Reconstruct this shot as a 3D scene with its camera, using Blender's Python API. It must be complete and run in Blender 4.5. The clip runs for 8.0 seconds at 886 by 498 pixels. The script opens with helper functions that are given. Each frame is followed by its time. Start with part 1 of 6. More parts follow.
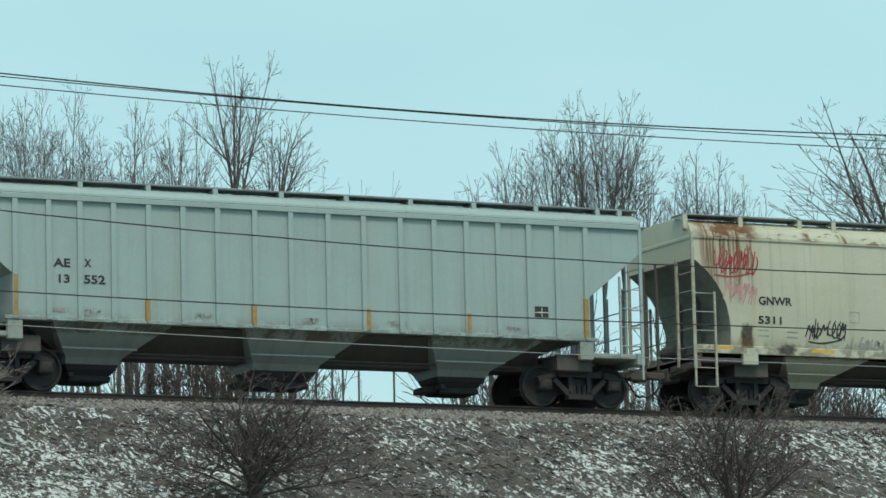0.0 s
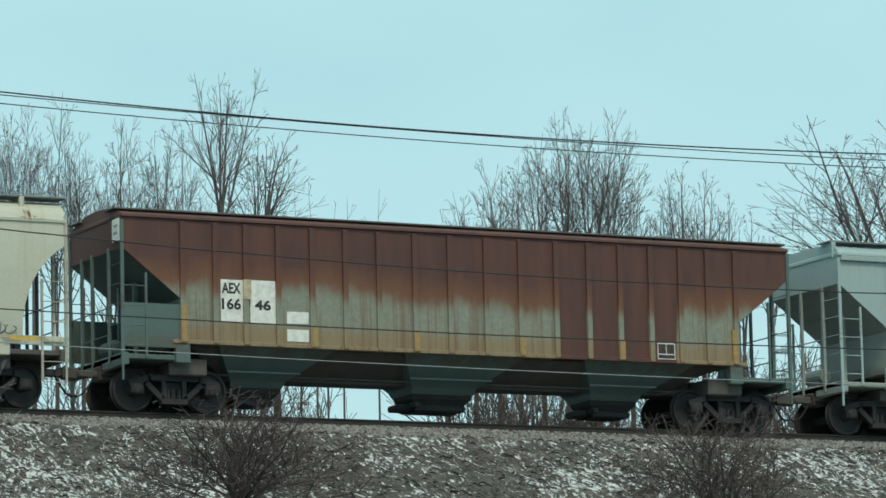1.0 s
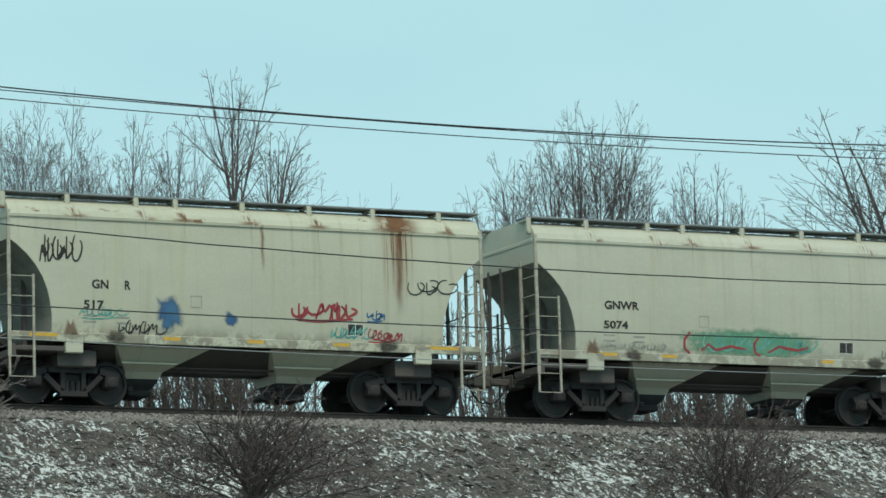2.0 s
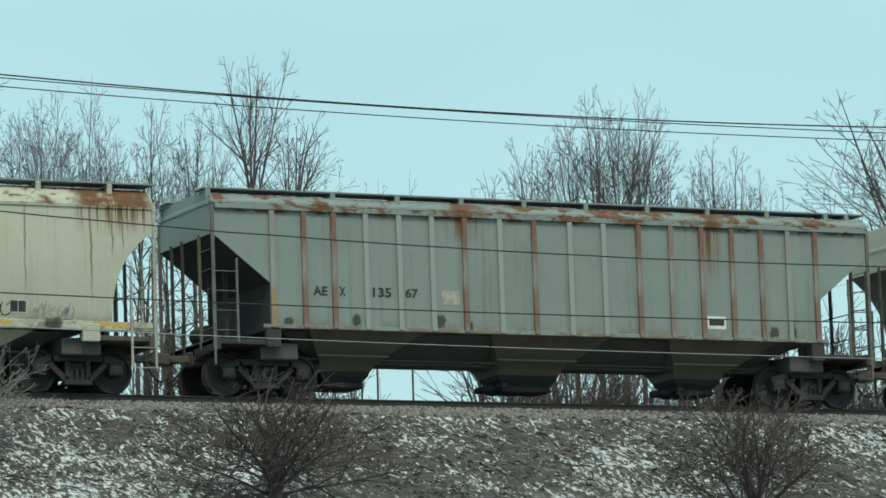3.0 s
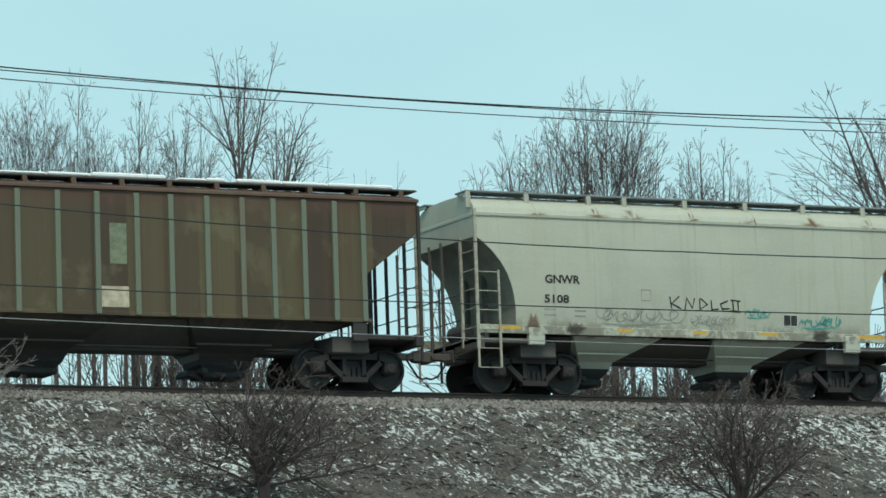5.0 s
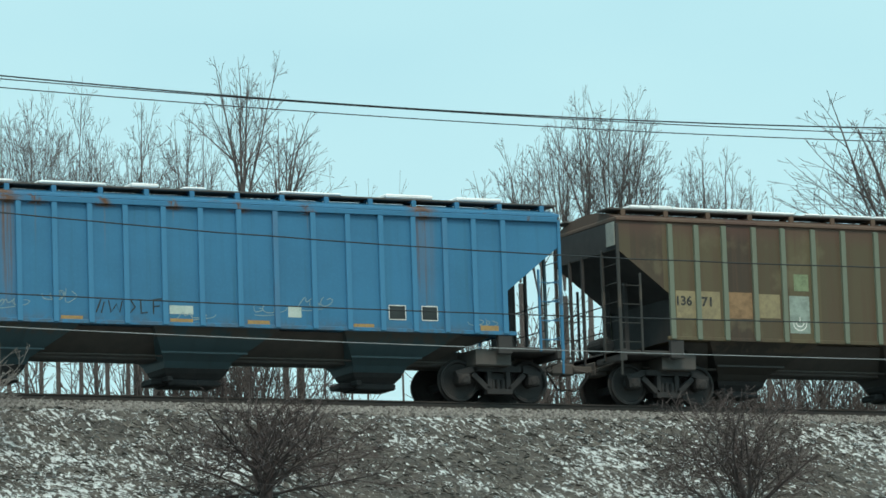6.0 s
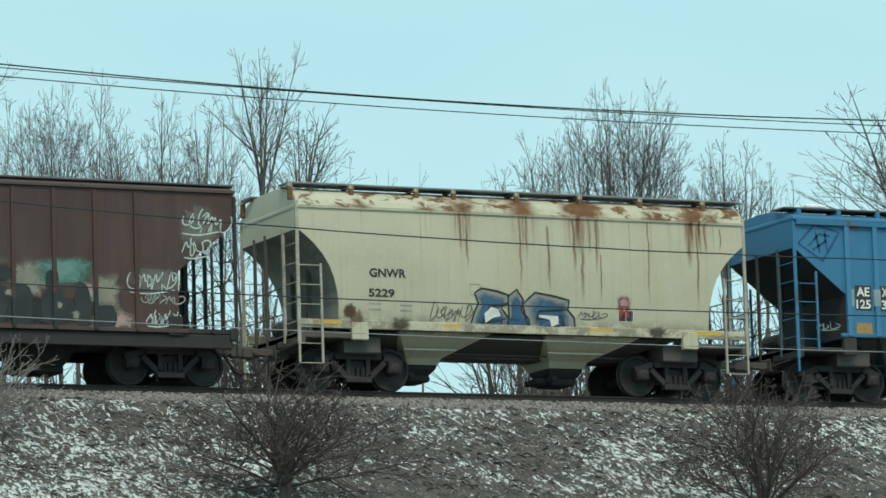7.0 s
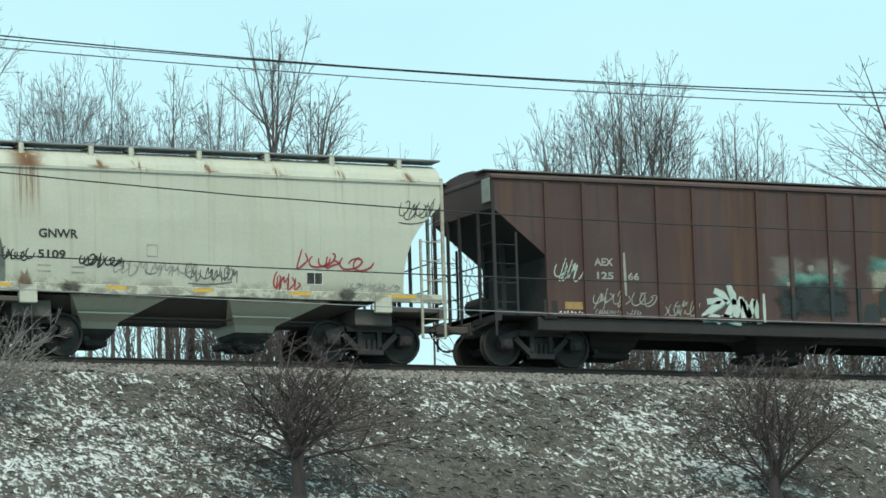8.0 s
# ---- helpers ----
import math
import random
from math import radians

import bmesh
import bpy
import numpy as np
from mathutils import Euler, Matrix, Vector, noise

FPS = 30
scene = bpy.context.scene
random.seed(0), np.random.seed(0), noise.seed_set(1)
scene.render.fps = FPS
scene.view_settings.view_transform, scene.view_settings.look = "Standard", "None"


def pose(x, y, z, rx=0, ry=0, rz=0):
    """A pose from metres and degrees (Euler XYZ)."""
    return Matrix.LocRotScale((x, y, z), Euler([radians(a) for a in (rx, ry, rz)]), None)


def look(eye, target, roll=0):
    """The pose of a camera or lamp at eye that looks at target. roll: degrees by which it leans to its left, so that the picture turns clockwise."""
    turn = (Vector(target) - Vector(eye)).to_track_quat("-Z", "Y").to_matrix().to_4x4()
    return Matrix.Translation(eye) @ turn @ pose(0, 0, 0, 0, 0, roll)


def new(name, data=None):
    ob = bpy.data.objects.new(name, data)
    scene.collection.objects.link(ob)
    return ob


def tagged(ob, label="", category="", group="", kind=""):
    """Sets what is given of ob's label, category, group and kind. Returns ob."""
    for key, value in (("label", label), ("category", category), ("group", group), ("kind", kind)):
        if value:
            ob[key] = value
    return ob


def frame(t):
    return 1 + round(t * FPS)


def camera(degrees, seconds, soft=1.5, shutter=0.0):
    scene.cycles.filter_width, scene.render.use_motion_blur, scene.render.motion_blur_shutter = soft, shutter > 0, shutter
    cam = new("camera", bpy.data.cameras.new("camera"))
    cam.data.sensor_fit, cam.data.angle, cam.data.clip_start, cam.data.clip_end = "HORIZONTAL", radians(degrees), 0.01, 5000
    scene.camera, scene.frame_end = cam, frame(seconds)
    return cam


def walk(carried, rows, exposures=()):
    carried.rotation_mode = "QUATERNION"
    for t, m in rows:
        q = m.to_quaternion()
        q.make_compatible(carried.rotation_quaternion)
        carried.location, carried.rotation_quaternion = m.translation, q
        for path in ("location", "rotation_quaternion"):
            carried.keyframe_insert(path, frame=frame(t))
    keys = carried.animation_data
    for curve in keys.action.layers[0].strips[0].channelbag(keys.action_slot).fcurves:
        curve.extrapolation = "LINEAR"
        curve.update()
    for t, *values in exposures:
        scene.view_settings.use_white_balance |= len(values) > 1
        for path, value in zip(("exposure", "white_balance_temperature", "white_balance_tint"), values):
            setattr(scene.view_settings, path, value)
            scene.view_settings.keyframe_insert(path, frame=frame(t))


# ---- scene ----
# World: x runs along the track (the train goes towards +x), y from the camera to the track, z up.
EYE = Vector((0.0, 0.0, 1.7))
RAIL = 12.64          # height of the rail heads
TRACK = 87.17         # the track's centre line
SPEED = 22.657        # metres a second
SECONDS = 8.0

# seconds, degrees to the right of the track's normal, degrees up, degrees of lean to the right
PATH = [
    (0.0, 26.090, 8.582, 1.375),
    (0.5, 26.240, 8.751, 1.364),
    (1.0, 26.291, 8.818, 1.315),
    (1.5, 26.255, 8.811, 1.368),
    (3.0, 25.853, 8.557, 1.999),
    (3.5, 25.877, 8.497, 1.961),
    (4.0, 25.982, 8.439, 1.997),
    (4.5, 26.020, 8.409, 1.996),
    (6.0, 25.986, 8.558, 2.001),
    (6.5, 25.957, 8.598, 1.960),
    (7.0, 25.711, 8.454, 1.798),
    (7.5, 25.565, 8.230, 1.715),
    (8.0, 25.538, 8.090, 1.773),
]


def aim(yaw, pitch, lean):
    y, p = radians(yaw), radians(pitch)
    way = Vector((math.sin(y) * math.cos(p), math.cos(y) * math.cos(p), math.sin(p)))
    return look(EYE, EYE + way * 100, -lean)


cam = camera(11.94, SECONDS, soft=1.6)
walk(cam, [(t, aim(y, p, r)) for t, y, p, r in PATH], exposures=[(0.0, 0.0), (4.7, 0.0), (5.9, 0.14), (6.6, 0.12), (7.2, 0.08), (7.6, 0.24), (8.0, 0.33)])

# ---- light ----
world = bpy.data.worlds.new("winter_sky")
scene.world = world
world.use_nodes = True
wn = world.node_tree
for node in list(wn.nodes):
    wn.nodes.remove(node)


def add(tree, kind, **values):
    node = tree.nodes.new(kind)
    for key, value in values.items():
        if key in node.inputs:
            node.inputs[key].default_value = value
    return node


sky = wn.nodes.new("ShaderNodeTexSky")
sky.sky_type = "NISHITA"
sky.sun_disc = False
sky.sun_elevation, sky.sun_rotation = radians(53), radians(200)
sky.air_density, sky.dust_density = 1.0, 2.0
dim = wn.nodes.new("ShaderNodeVectorMath")
dim.operation = "SCALE"
dim.inputs["Scale"].default_value = 0.1
wn.links.new(sky.outputs[0], dim.inputs[0])
tc = wn.nodes.new("ShaderNodeTexCoord")
stretch = wn.nodes.new("ShaderNodeMapping")
stretch.inputs["Scale"].default_value = (1.0, 1.0, 2.2)
wn.links.new(tc.outputs["Generated"], stretch.inputs[0])
cloud = add(wn, "ShaderNodeTexNoise", Scale=5.0, Detail=4.0, Roughness=0.5)
wn.links.new(stretch.outputs[0], cloud.inputs["Vector"])
ramp = wn.nodes.new("ShaderNodeValToRGB")
ramp.color_ramp.elements[0].position, ramp.color_ramp.elements[0].color = 0.3, (0.445, 0.755, 0.82, 1)
ramp.color_ramp.elements[1].position, ramp.color_ramp.elements[1].color = 0.72, (0.53, 0.84, 0.865, 1)
wn.links.new(cloud.outputs["Fac"], ramp.inputs[0])
rise = wn.nodes.new("ShaderNodeSeparateXYZ")
wn.links.new(tc.outputs["Generated"], rise.inputs[0])
level = wn.nodes.new("ShaderNodeMapRange")
level.inputs["From Min"].default_value, level.inputs["From Max"].default_value = 0.19, 0.08
level.inputs["To Max"].default_value = 0.5
wn.links.new(rise.outputs[2], level.inputs["Value"])
hazy = wn.nodes.new("ShaderNodeMix")
hazy.data_type = "RGBA"
hazy.inputs[7].default_value = (0.62, 0.89, 0.885, 1)
wn.links.new(level.outputs[0], hazy.inputs[0])
wn.links.new(ramp.outputs[0], hazy.inputs[6])
veil = wn.nodes.new("ShaderNodeMix")
veil.data_type = "RGBA"
veil.inputs[0].default_value = 0.9
wn.links.new(dim.outputs[0], veil.inputs[6])
wn.links.new(hazy.outputs[2], veil.inputs[7])
back = wn.nodes.new("ShaderNodeBackground")
wn.links.new(veil.outputs[2], back.inputs[0])
wout = wn.nodes.new("ShaderNodeOutputWorld")
wn.links.new(back.outputs[0], wout.inputs[0])

sun = new("sun", bpy.data.lights.new("sun", "SUN"))
sun.data.energy, sun.data.angle, sun.data.color = 2.1, radians(16), (1.0, 0.87, 0.70)
sun.matrix_world = look((0, 0, 60), (30 * math.sin(radians(20)), 30 * math.cos(radians(20)), 60 - 40))


# ---- materials ----
class Nodes:
    """A material's node tree, with short names for what is used again and again."""

    def __init__(self, name, rough=0.8, metal=0.0):
        self.mat = bpy.data.materials.new(name)
        self.mat.use_nodes = True
        self.t = self.mat.node_tree
        self.bsdf = self.t.nodes["Principled BSDF"]
        self.bsdf.inputs["Roughness"].default_value = rough
        self.bsdf.inputs["Metallic"].default_value = metal
        self.place = self.t.nodes.new("ShaderNodeTexCoord").outputs["Object"]
        split = self.t.nodes.new("ShaderNodeSeparateXYZ")
        self.t.links.new(self.place, split.inputs[0])
        self.x, self.y, self.z = split.outputs

    def put(self, value, socket):
        if isinstance(value, bpy.types.NodeSocket):
            self.t.links.new(value, socket)
        elif isinstance(value, tuple) and len(value) == 3 and socket.type == "RGBA":
            socket.default_value = (*value, 1)
        else:
            socket.default_value = value

    def math(self, op, a, b=0.0, c=0.0, clamp=False):
        n = self.t.nodes.new("ShaderNodeMath")
        n.operation, n.use_clamp = op, clamp
        for value, socket in zip((a, b, c), n.inputs):
            self.put(value, socket)
        return n.outputs[0]

    def noise(self, scale, detail=4.0, rough=0.55, stretch=(1, 1, 1), shift=(0, 0, 0), warp=0.0):
        m = self.t.nodes.new("ShaderNodeMapping")
        m.inputs["Scale"].default_value, m.inputs["Location"].default_value = stretch, shift
        self.t.links.new(self.place, m.inputs[0])
        n = add(self.t, "ShaderNodeTexNoise", Scale=scale, Detail=detail, Roughness=rough, Distortion=warp)
        self.t.links.new(m.outputs[0], n.inputs["Vector"])
        return n.outputs["Fac"]

    def step(self, value, low, high):
        n = self.t.nodes.new("ShaderNodeMapRange")
        n.interpolation_type = "SMOOTHSTEP"
        self.put(value, n.inputs["Value"])
        n.inputs["From Min"].default_value, n.inputs["From Max"].default_value = low, high
        return n.outputs["Result"]

    def band(self, value, a, b, soft):
        return self.math("MULTIPLY", self.step(value, a - soft, a + soft), self.step(value, b + soft, b - soft))

    def mix(self, fac, a, b):
        n = self.t.nodes.new("ShaderNodeMix")
        n.data_type = "RGBA"
        self.put(fac, n.inputs[0]), self.put(a, n.inputs[6]), self.put(b, n.inputs[7])
        return n.outputs[2]

    def random(self):
        return self.t.nodes.new("ShaderNodeObjectInfo").outputs["Random"]

    def island(self):
        return self.t.nodes.new("ShaderNodeNewGeometry").outputs["Random Per Island"]

    def done(self, colour, rough=None, bump=None, strength=0.3, depth=0.01):
        self.put(colour, self.bsdf.inputs["Base Color"])
        if rough is not None:
            self.put(rough, self.bsdf.inputs["Roughness"])
        if bump is not None:
            n = add(self.t, "ShaderNodeBump", Strength=strength, Distance=depth)
            self.put(bump, n.inputs["Height"])
            self.t.links.new(n.outputs[0], self.bsdf.inputs["Normal"])
        return self.mat


def scaled(c, k):
    return tuple(min(1.0, v * k) for v in c)


RUST, ORANGE = (0.062, 0.029, 0.016), (0.205, 0.095, 0.034)


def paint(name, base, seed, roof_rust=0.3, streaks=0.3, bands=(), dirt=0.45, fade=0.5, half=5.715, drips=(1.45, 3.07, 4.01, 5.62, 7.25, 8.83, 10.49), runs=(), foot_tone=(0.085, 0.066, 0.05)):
    """Weathered wagon paint: chalky fading, vertical dirt streaks, rust on the roof's edge that runs down in the bands (x from, to, how far down) and single thin runs (x, from, to, half width)."""
    n = Nodes(name, 0.62)
    shift = (seed * 3.7, seed * 1.3, seed * 2.1)
    cloudy = n.noise(0.55, 5, 0.6, (1, 1, 1.4), shift)
    fine = n.noise(14, 5, 0.65, (1, 1, 1), shift)
    streak = n.noise(1.0, 5, 0.6, (5.5, 0.4, 0.22), shift)
    thin = n.noise(1.0, 6, 0.7, (16, 0.4, 0.35), shift)
    c = n.mix(n.math("MULTIPLY", n.step(cloudy, 0.35, 0.7), fade), base, scaled(base, 0.8))
    c = n.mix(n.math("MULTIPLY", n.step(fine, 0.45, 0.75), 0.35), c, scaled(base, 1.18))
    c = n.mix(n.math("MULTIPLY", n.step(streak, 0.5, 0.78), dirt), c, tuple(v * k for v, k in zip(base, (0.66, 0.6, 0.5))))
    tan = tuple(v * k for v, k in zip(base, (0.98, 0.8, 0.5)))
    c = n.mix(n.math("MULTIPLY", n.step(thin, 0.56, 0.74), 0.4 * streaks + 0.12), c, tan)
    # rust that creeps over the roof's edge
    edge = n.math("MULTIPLY", n.step(n.z, 3.99, 4.08), n.step(n.math("ABSOLUTE", n.x), half - 0.01, half - 0.05))
    blot = n.noise(1.6, 7, 0.68, (1.0, 0.5, 2.2), shift, 0.4)
    ragged = n.noise(1.0, 6, 0.7, (8, 0.4, 0.6), shift, 0.3)
    rusty = n.math("MULTIPLY", edge, n.step(blot, 0.72 - 0.35 * roof_rust, 0.80 - 0.35 * roof_rust))
    for p in drips:
        # a slanting splash from each bracket's foot, and a thin run below it
        slant = n.math("ADD", n.x, n.math("MULTIPLY", n.math("SUBTRACT", n.z, 4.22), 0.75))
        here = n.math("MULTIPLY", n.band(slant, p - half - 0.02, p - half + 0.16, 0.1), n.math("MULTIPLY", edge, n.step(n.z, 4.3, 4.22)))
        rusty = n.math("MAXIMUM", rusty, n.math("MULTIPLY", here, n.step(ragged, 0.52 - 0.2 * roof_rust, 0.58 - 0.2 * roof_rust)))
        flat = n.math("MULTIPLY", n.band(n.x, p - half - 0.1, p - half + 0.34, 0.2), n.band(n.z, 4.05, 4.12, 0.04))
        rusty = n.math("MAXIMUM", rusty, n.math("MULTIPLY", flat, n.step(blot, 0.5 - 0.15 * roof_rust, 0.56 - 0.15 * roof_rust)))
        bend = n.math("ADD", n.x, n.math("MULTIPLY_ADD", n.noise(1.2, 3, 0.5, (0.01, 0.01, 1), (p, 0, seed)), 0.1, -0.05))
        thread = n.math("MULTIPLY", n.band(bend, p - half + 0.12, p - half + 0.14, 0.025), n.step(n.z, 2.6 + (p * 7.3 + seed) % 1.2, 4.0))
        c = n.mix(n.math("MULTIPLY", thread, 0.45), c, (0.2, 0.125, 0.06))
    # runs below it
    run = n.noise(1.0, 5, 0.72, (9, 0.4, 0.16), shift)
    for a, b, low in bands:
        here = n.math("MULTIPLY", n.band(n.x, a - half, b - half, 0.25), n.step(n.z, low, low + (4.1 - low) * 0.85))
        heavy = n.math("MULTIPLY", here, n.step(run, 0.47, 0.56))
        rusty = n.math("MAXIMUM", rusty, heavy)
        halo = n.math("MULTIPLY", here, 0.6)
        c = n.mix(halo, c, n.mix(0.5, ORANGE, base))
        rusty = n.math("MAXIMUM", rusty, n.math("MULTIPLY", n.math("MULTIPLY", n.band(n.x, a - half - 0.1, b - half + 0.1, 0.3), edge), n.step(blot, 0.38, 0.5)))
    for p, high, low, w in runs:
        bend = n.math("ADD", n.x, n.math("MULTIPLY_ADD", n.noise(1.7, 4, 0.6, (0.01, 0.01, 1), (p, 0, seed)), 0.16, -0.08))
        line = n.band(bend, p - half - w * 0.5, p - half + w * 0.5, w * 0.7)
        line = n.math("MULTIPLY", line, n.math("MULTIPLY", n.step(n.z, low, low + 0.5 * (high - low)), n.step(n.z, high + 0.05, high - 0.05)))
        rusty = n.math("MAXIMUM", rusty, n.math("MULTIPLY", line, n.step(ragged, 0.28, 0.5)))
    spots = n.step(n.noise(2.6, 6, 0.75, (1, 1, 1.2), (shift[1], shift[0], 5.0)), 0.70, 0.76)
    rusty = n.math("MAXIMUM", rusty, n.math("MULTIPLY", spots, 0.75 * streaks))
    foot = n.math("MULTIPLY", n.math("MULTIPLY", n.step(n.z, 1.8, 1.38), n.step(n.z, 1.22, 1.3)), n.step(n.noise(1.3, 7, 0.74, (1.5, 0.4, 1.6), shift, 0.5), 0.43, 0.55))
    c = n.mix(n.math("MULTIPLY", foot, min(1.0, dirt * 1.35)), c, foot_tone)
    wide = n.noise(1.0, 4, 0.6, (1.6, 0.3, 0.12), (shift[2], 0, shift[0]))
    c = n.mix(n.math("MULTIPLY", n.step(wide, 0.5, 0.72), 0.15 * fade + 0.3 * streaks), c, tuple(v * k for v, k in zip(base, (0.98, 0.84, 0.6))))
    rust_colour = n.mix(n.noise(5, 5, 0.6, (1, 1, 1), shift), ORANGE, RUST)
    c = n.mix(rusty, c, rust_colour)
    return n.done(c, n.math("MULTIPLY_ADD", rusty, 0.25, 0.55), fine, 0.25, 0.006)


def simple(name, base, other=None, scale=6.0, rough=0.8, metal=0.0, bump=0.3, stretch=(1, 1, 1)):
    n = Nodes(name, rough, metal)
    big = n.noise(scale, 6, 0.62, stretch)
    small = n.noise(scale * 9, 4, 0.6, stretch)
    c = n.mix(n.step(big, 0.32, 0.7), base, other or scaled(base, 0.6))
    c = n.mix(n.math("MULTIPLY", n.step(small, 0.45, 0.7), 0.4), c, scaled(base, 1.3))
    return n.done(c, None, small, bump, 0.01)


# dirty cream, darkened further: shade under the wagon ends is in the colour
SLOPE = simple("dirty_shaded_slope_sheet", (0.27, 0.275, 0.235), (0.19, 0.19, 0.165), 1.5, 0.8)
# near-black puts shade into the slope sheets; also end frames and an end sheet
NEARBLACK = simple("near_black_sheet", (0.032, 0.032, 0.033), (0.045, 0.044, 0.043), 2.0, 0.85)
CREAM = (0.485, 0.49, 0.39)
GRIME = simple("grimy_steel", (0.07, 0.066, 0.062), (0.092, 0.082, 0.074), 3.0, 0.75)
GEAR = simple("dirty_cream_gear", (0.4, 0.4, 0.335), (0.24, 0.215, 0.17), 2.2, 0.7)
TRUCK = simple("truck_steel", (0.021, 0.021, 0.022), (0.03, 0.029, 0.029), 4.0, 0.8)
WHEEL = simple("wheel_steel", (0.025, 0.024, 0.024), (0.035, 0.033, 0.032), 7.0, 0.8, 0.0)
RUBBER = simple("hose_rubber", (0.012, 0.012, 0.013), None, 9.0, 0.6)
RAILSTEEL = simple("rail_steel", (0.03, 0.026, 0.024), (0.045, 0.036, 0.03), 3.0, 0.6, 0.3)
TIE = simple("tie_wood", (0.03, 0.027, 0.025), (0.055, 0.048, 0.042), 3.0, 0.9, 0, 0.5, (1, 8, 1))
WIRE = simple("wire_black", (0.015, 0.018, 0.02), None, 3.0, 0.5)
WIRELIGHT = simple("wire_aluminium", (0.33, 0.34, 0.34), (0.25, 0.26, 0.27), 3.0, 0.45, 0.5)
BARK = simple("bark_grey", (0.125, 0.11, 0.105), (0.08, 0.07, 0.067), 5.0, 0.9, 0, 0.5, (1, 1, 0.3))
TWIG = simple("twig_red", (0.082, 0.064, 0.062), (0.054, 0.043, 0.042), 5.0, 0.9, 0, 0.4, (1, 1, 0.3))
PALEBARK = simple("bark_pale", (0.19, 0.178, 0.168), (0.1, 0.092, 0.085), 5.0, 0.85, 0, 0.4, (1, 1, 0.3))
DARKBARK = simple("bark_dark", (0.06, 0.055, 0.052), (0.035, 0.032, 0.03), 5.0, 0.9, 0, 0.5, (1, 1, 0.3))
GALV = simple("galvanised_grey", (0.24, 0.265, 0.275), (0.16, 0.17, 0.17), 4.0, 0.55, 0.35)
SNOW = simple("snow", (0.82, 0.85, 0.86), (0.7, 0.74, 0.76), 2.0, 0.7)
BLACK = simple("stencil_black", (0.02, 0.022, 0.024), (0.045, 0.045, 0.042), 7.0, 0.7)
WHITE = simple("stencil_white", (0.74, 0.76, 0.72), (0.55, 0.56, 0.52), 7.0, 0.7)
YELLOW = simple("reflector_yellow", (0.68, 0.42, 0.05), (0.55, 0.33, 0.06), 9.0, 0.5)
DULLYELLOW = simple("reflector_ochre", (0.36, 0.235, 0.085), (0.27, 0.165, 0.07), 9.0, 0.6)


def spray(name, base, other, thick=0.9):
    """Spray paint that thins out towards the rim of a patch (the patch's own attribute says how dense it lies)."""
    n = Nodes(name, 0.7)
    dense = n.t.nodes.new("ShaderNodeAttribute")
    dense.attribute_name = "spray_depth"
    grain = n.noise(5.0, 6, 0.7)
    n.put(n.math("MULTIPLY", n.step(n.math("ADD", dense.outputs["Fac"], n.math("MULTIPLY_ADD", grain, 1.3, -0.68)), 0.02, 0.98), thick), n.bsdf.inputs["Alpha"])
    return n.done(n.mix(n.step(n.noise(1.6, 4, 0.6), 0.35, 0.65), base, other))


FOG_GREEN = spray("fog_green", (0.10, 0.30, 0.19), (0.15, 0.36, 0.24))
FOG_TEAL = spray("fog_teal", (0.06, 0.19, 0.17), (0.17, 0.36, 0.3), 0.8)
FOG_DARK = spray("fog_dark", (0.014, 0.022, 0.024), (0.026, 0.04, 0.04))
FOG_PINK = spray("fog_pink", (0.42, 0.2, 0.19), (0.4, 0.38, 0.34))
FOG_RUST = spray("fog_rust", (0.15, 0.08, 0.045), (0.1, 0.055, 0.035), 0.65)
FOG_GRIME = spray("fog_grime", (0.05, 0.045, 0.04), (0.08, 0.065, 0.05), 0.75)
TAGRED = simple("spray_red", (0.33, 0.04, 0.05), (0.22, 0.04, 0.045), 5.0, 0.6)
TAGBLUE = simple("spray_blue", (0.03, 0.11, 0.26), (0.05, 0.16, 0.3), 4.0, 0.6)
TAGLIGHT = simple("spray_light_blue", (0.17, 0.27, 0.30), (0.30, 0.38, 0.38), 2.0, 0.6)
TAGTEAL = simple("spray_teal", (0.05, 0.27, 0.24), (0.2, 0.45, 0.4), 2.0, 0.6)
TAGGREY = simple("spray_faded_grey", (0.24, 0.25, 0.23), (0.34, 0.35, 0.31), 5.0, 0.7)
TAGDARK = simple("spray_dark", (0.014, 0.02, 0.022), (0.024, 0.034, 0.035), 2.0, 0.6)
TAGFADED = simple("spray_faded_dark", (0.10, 0.108, 0.105), (0.17, 0.175, 0.165), 5.0, 0.7)
TAGMINT = simple("spray_mint", (0.46, 0.54, 0.5), (0.36, 0.46, 0.42), 3.0, 0.6)
TAGPINK = simple("spray_pink", (0.5, 0.3, 0.3), (0.45, 0.2, 0.2), 3.0, 0.6)


# ---- helpers that build ----
MESHES = {}


def mesh_of(key, make):
    """One mesh for each key, made the first time it is asked for."""
    if key not in MESHES:
        verts, faces = make()
        me = bpy.data.meshes.new(str(key[0]) if isinstance(key, tuple) else key)
        me.from_pydata(verts, [], faces)
        me.materials.append(None)
        me.update()
        MESHES[key] = me
    return MESHES[key]


def part(name, me, material, parent=None, label="", at=(0, 0, 0)):
    """Links a mesh as one object under a thing or a part."""
    ob = new(name, me)
    if not me.materials:
        me.materials.append(None)
    ob.material_slots[0].link = "OBJECT"
    ob.material_slots[0].material = material
    ob.parent = parent
    ob.location = at
    if label:
        ob["label"] = label
    return ob


def lay(verts, faces, name="piece"):
    me = bpy.data.meshes.new(name)
    me.from_pydata(verts, [], faces)
    me.update()
    return me


def join(*solids):
    verts, faces = [], []
    for v, f in solids:
        k = len(verts)
        verts += list(v)
        faces += [tuple(i + k for i in face) for face in f]
    return verts, faces


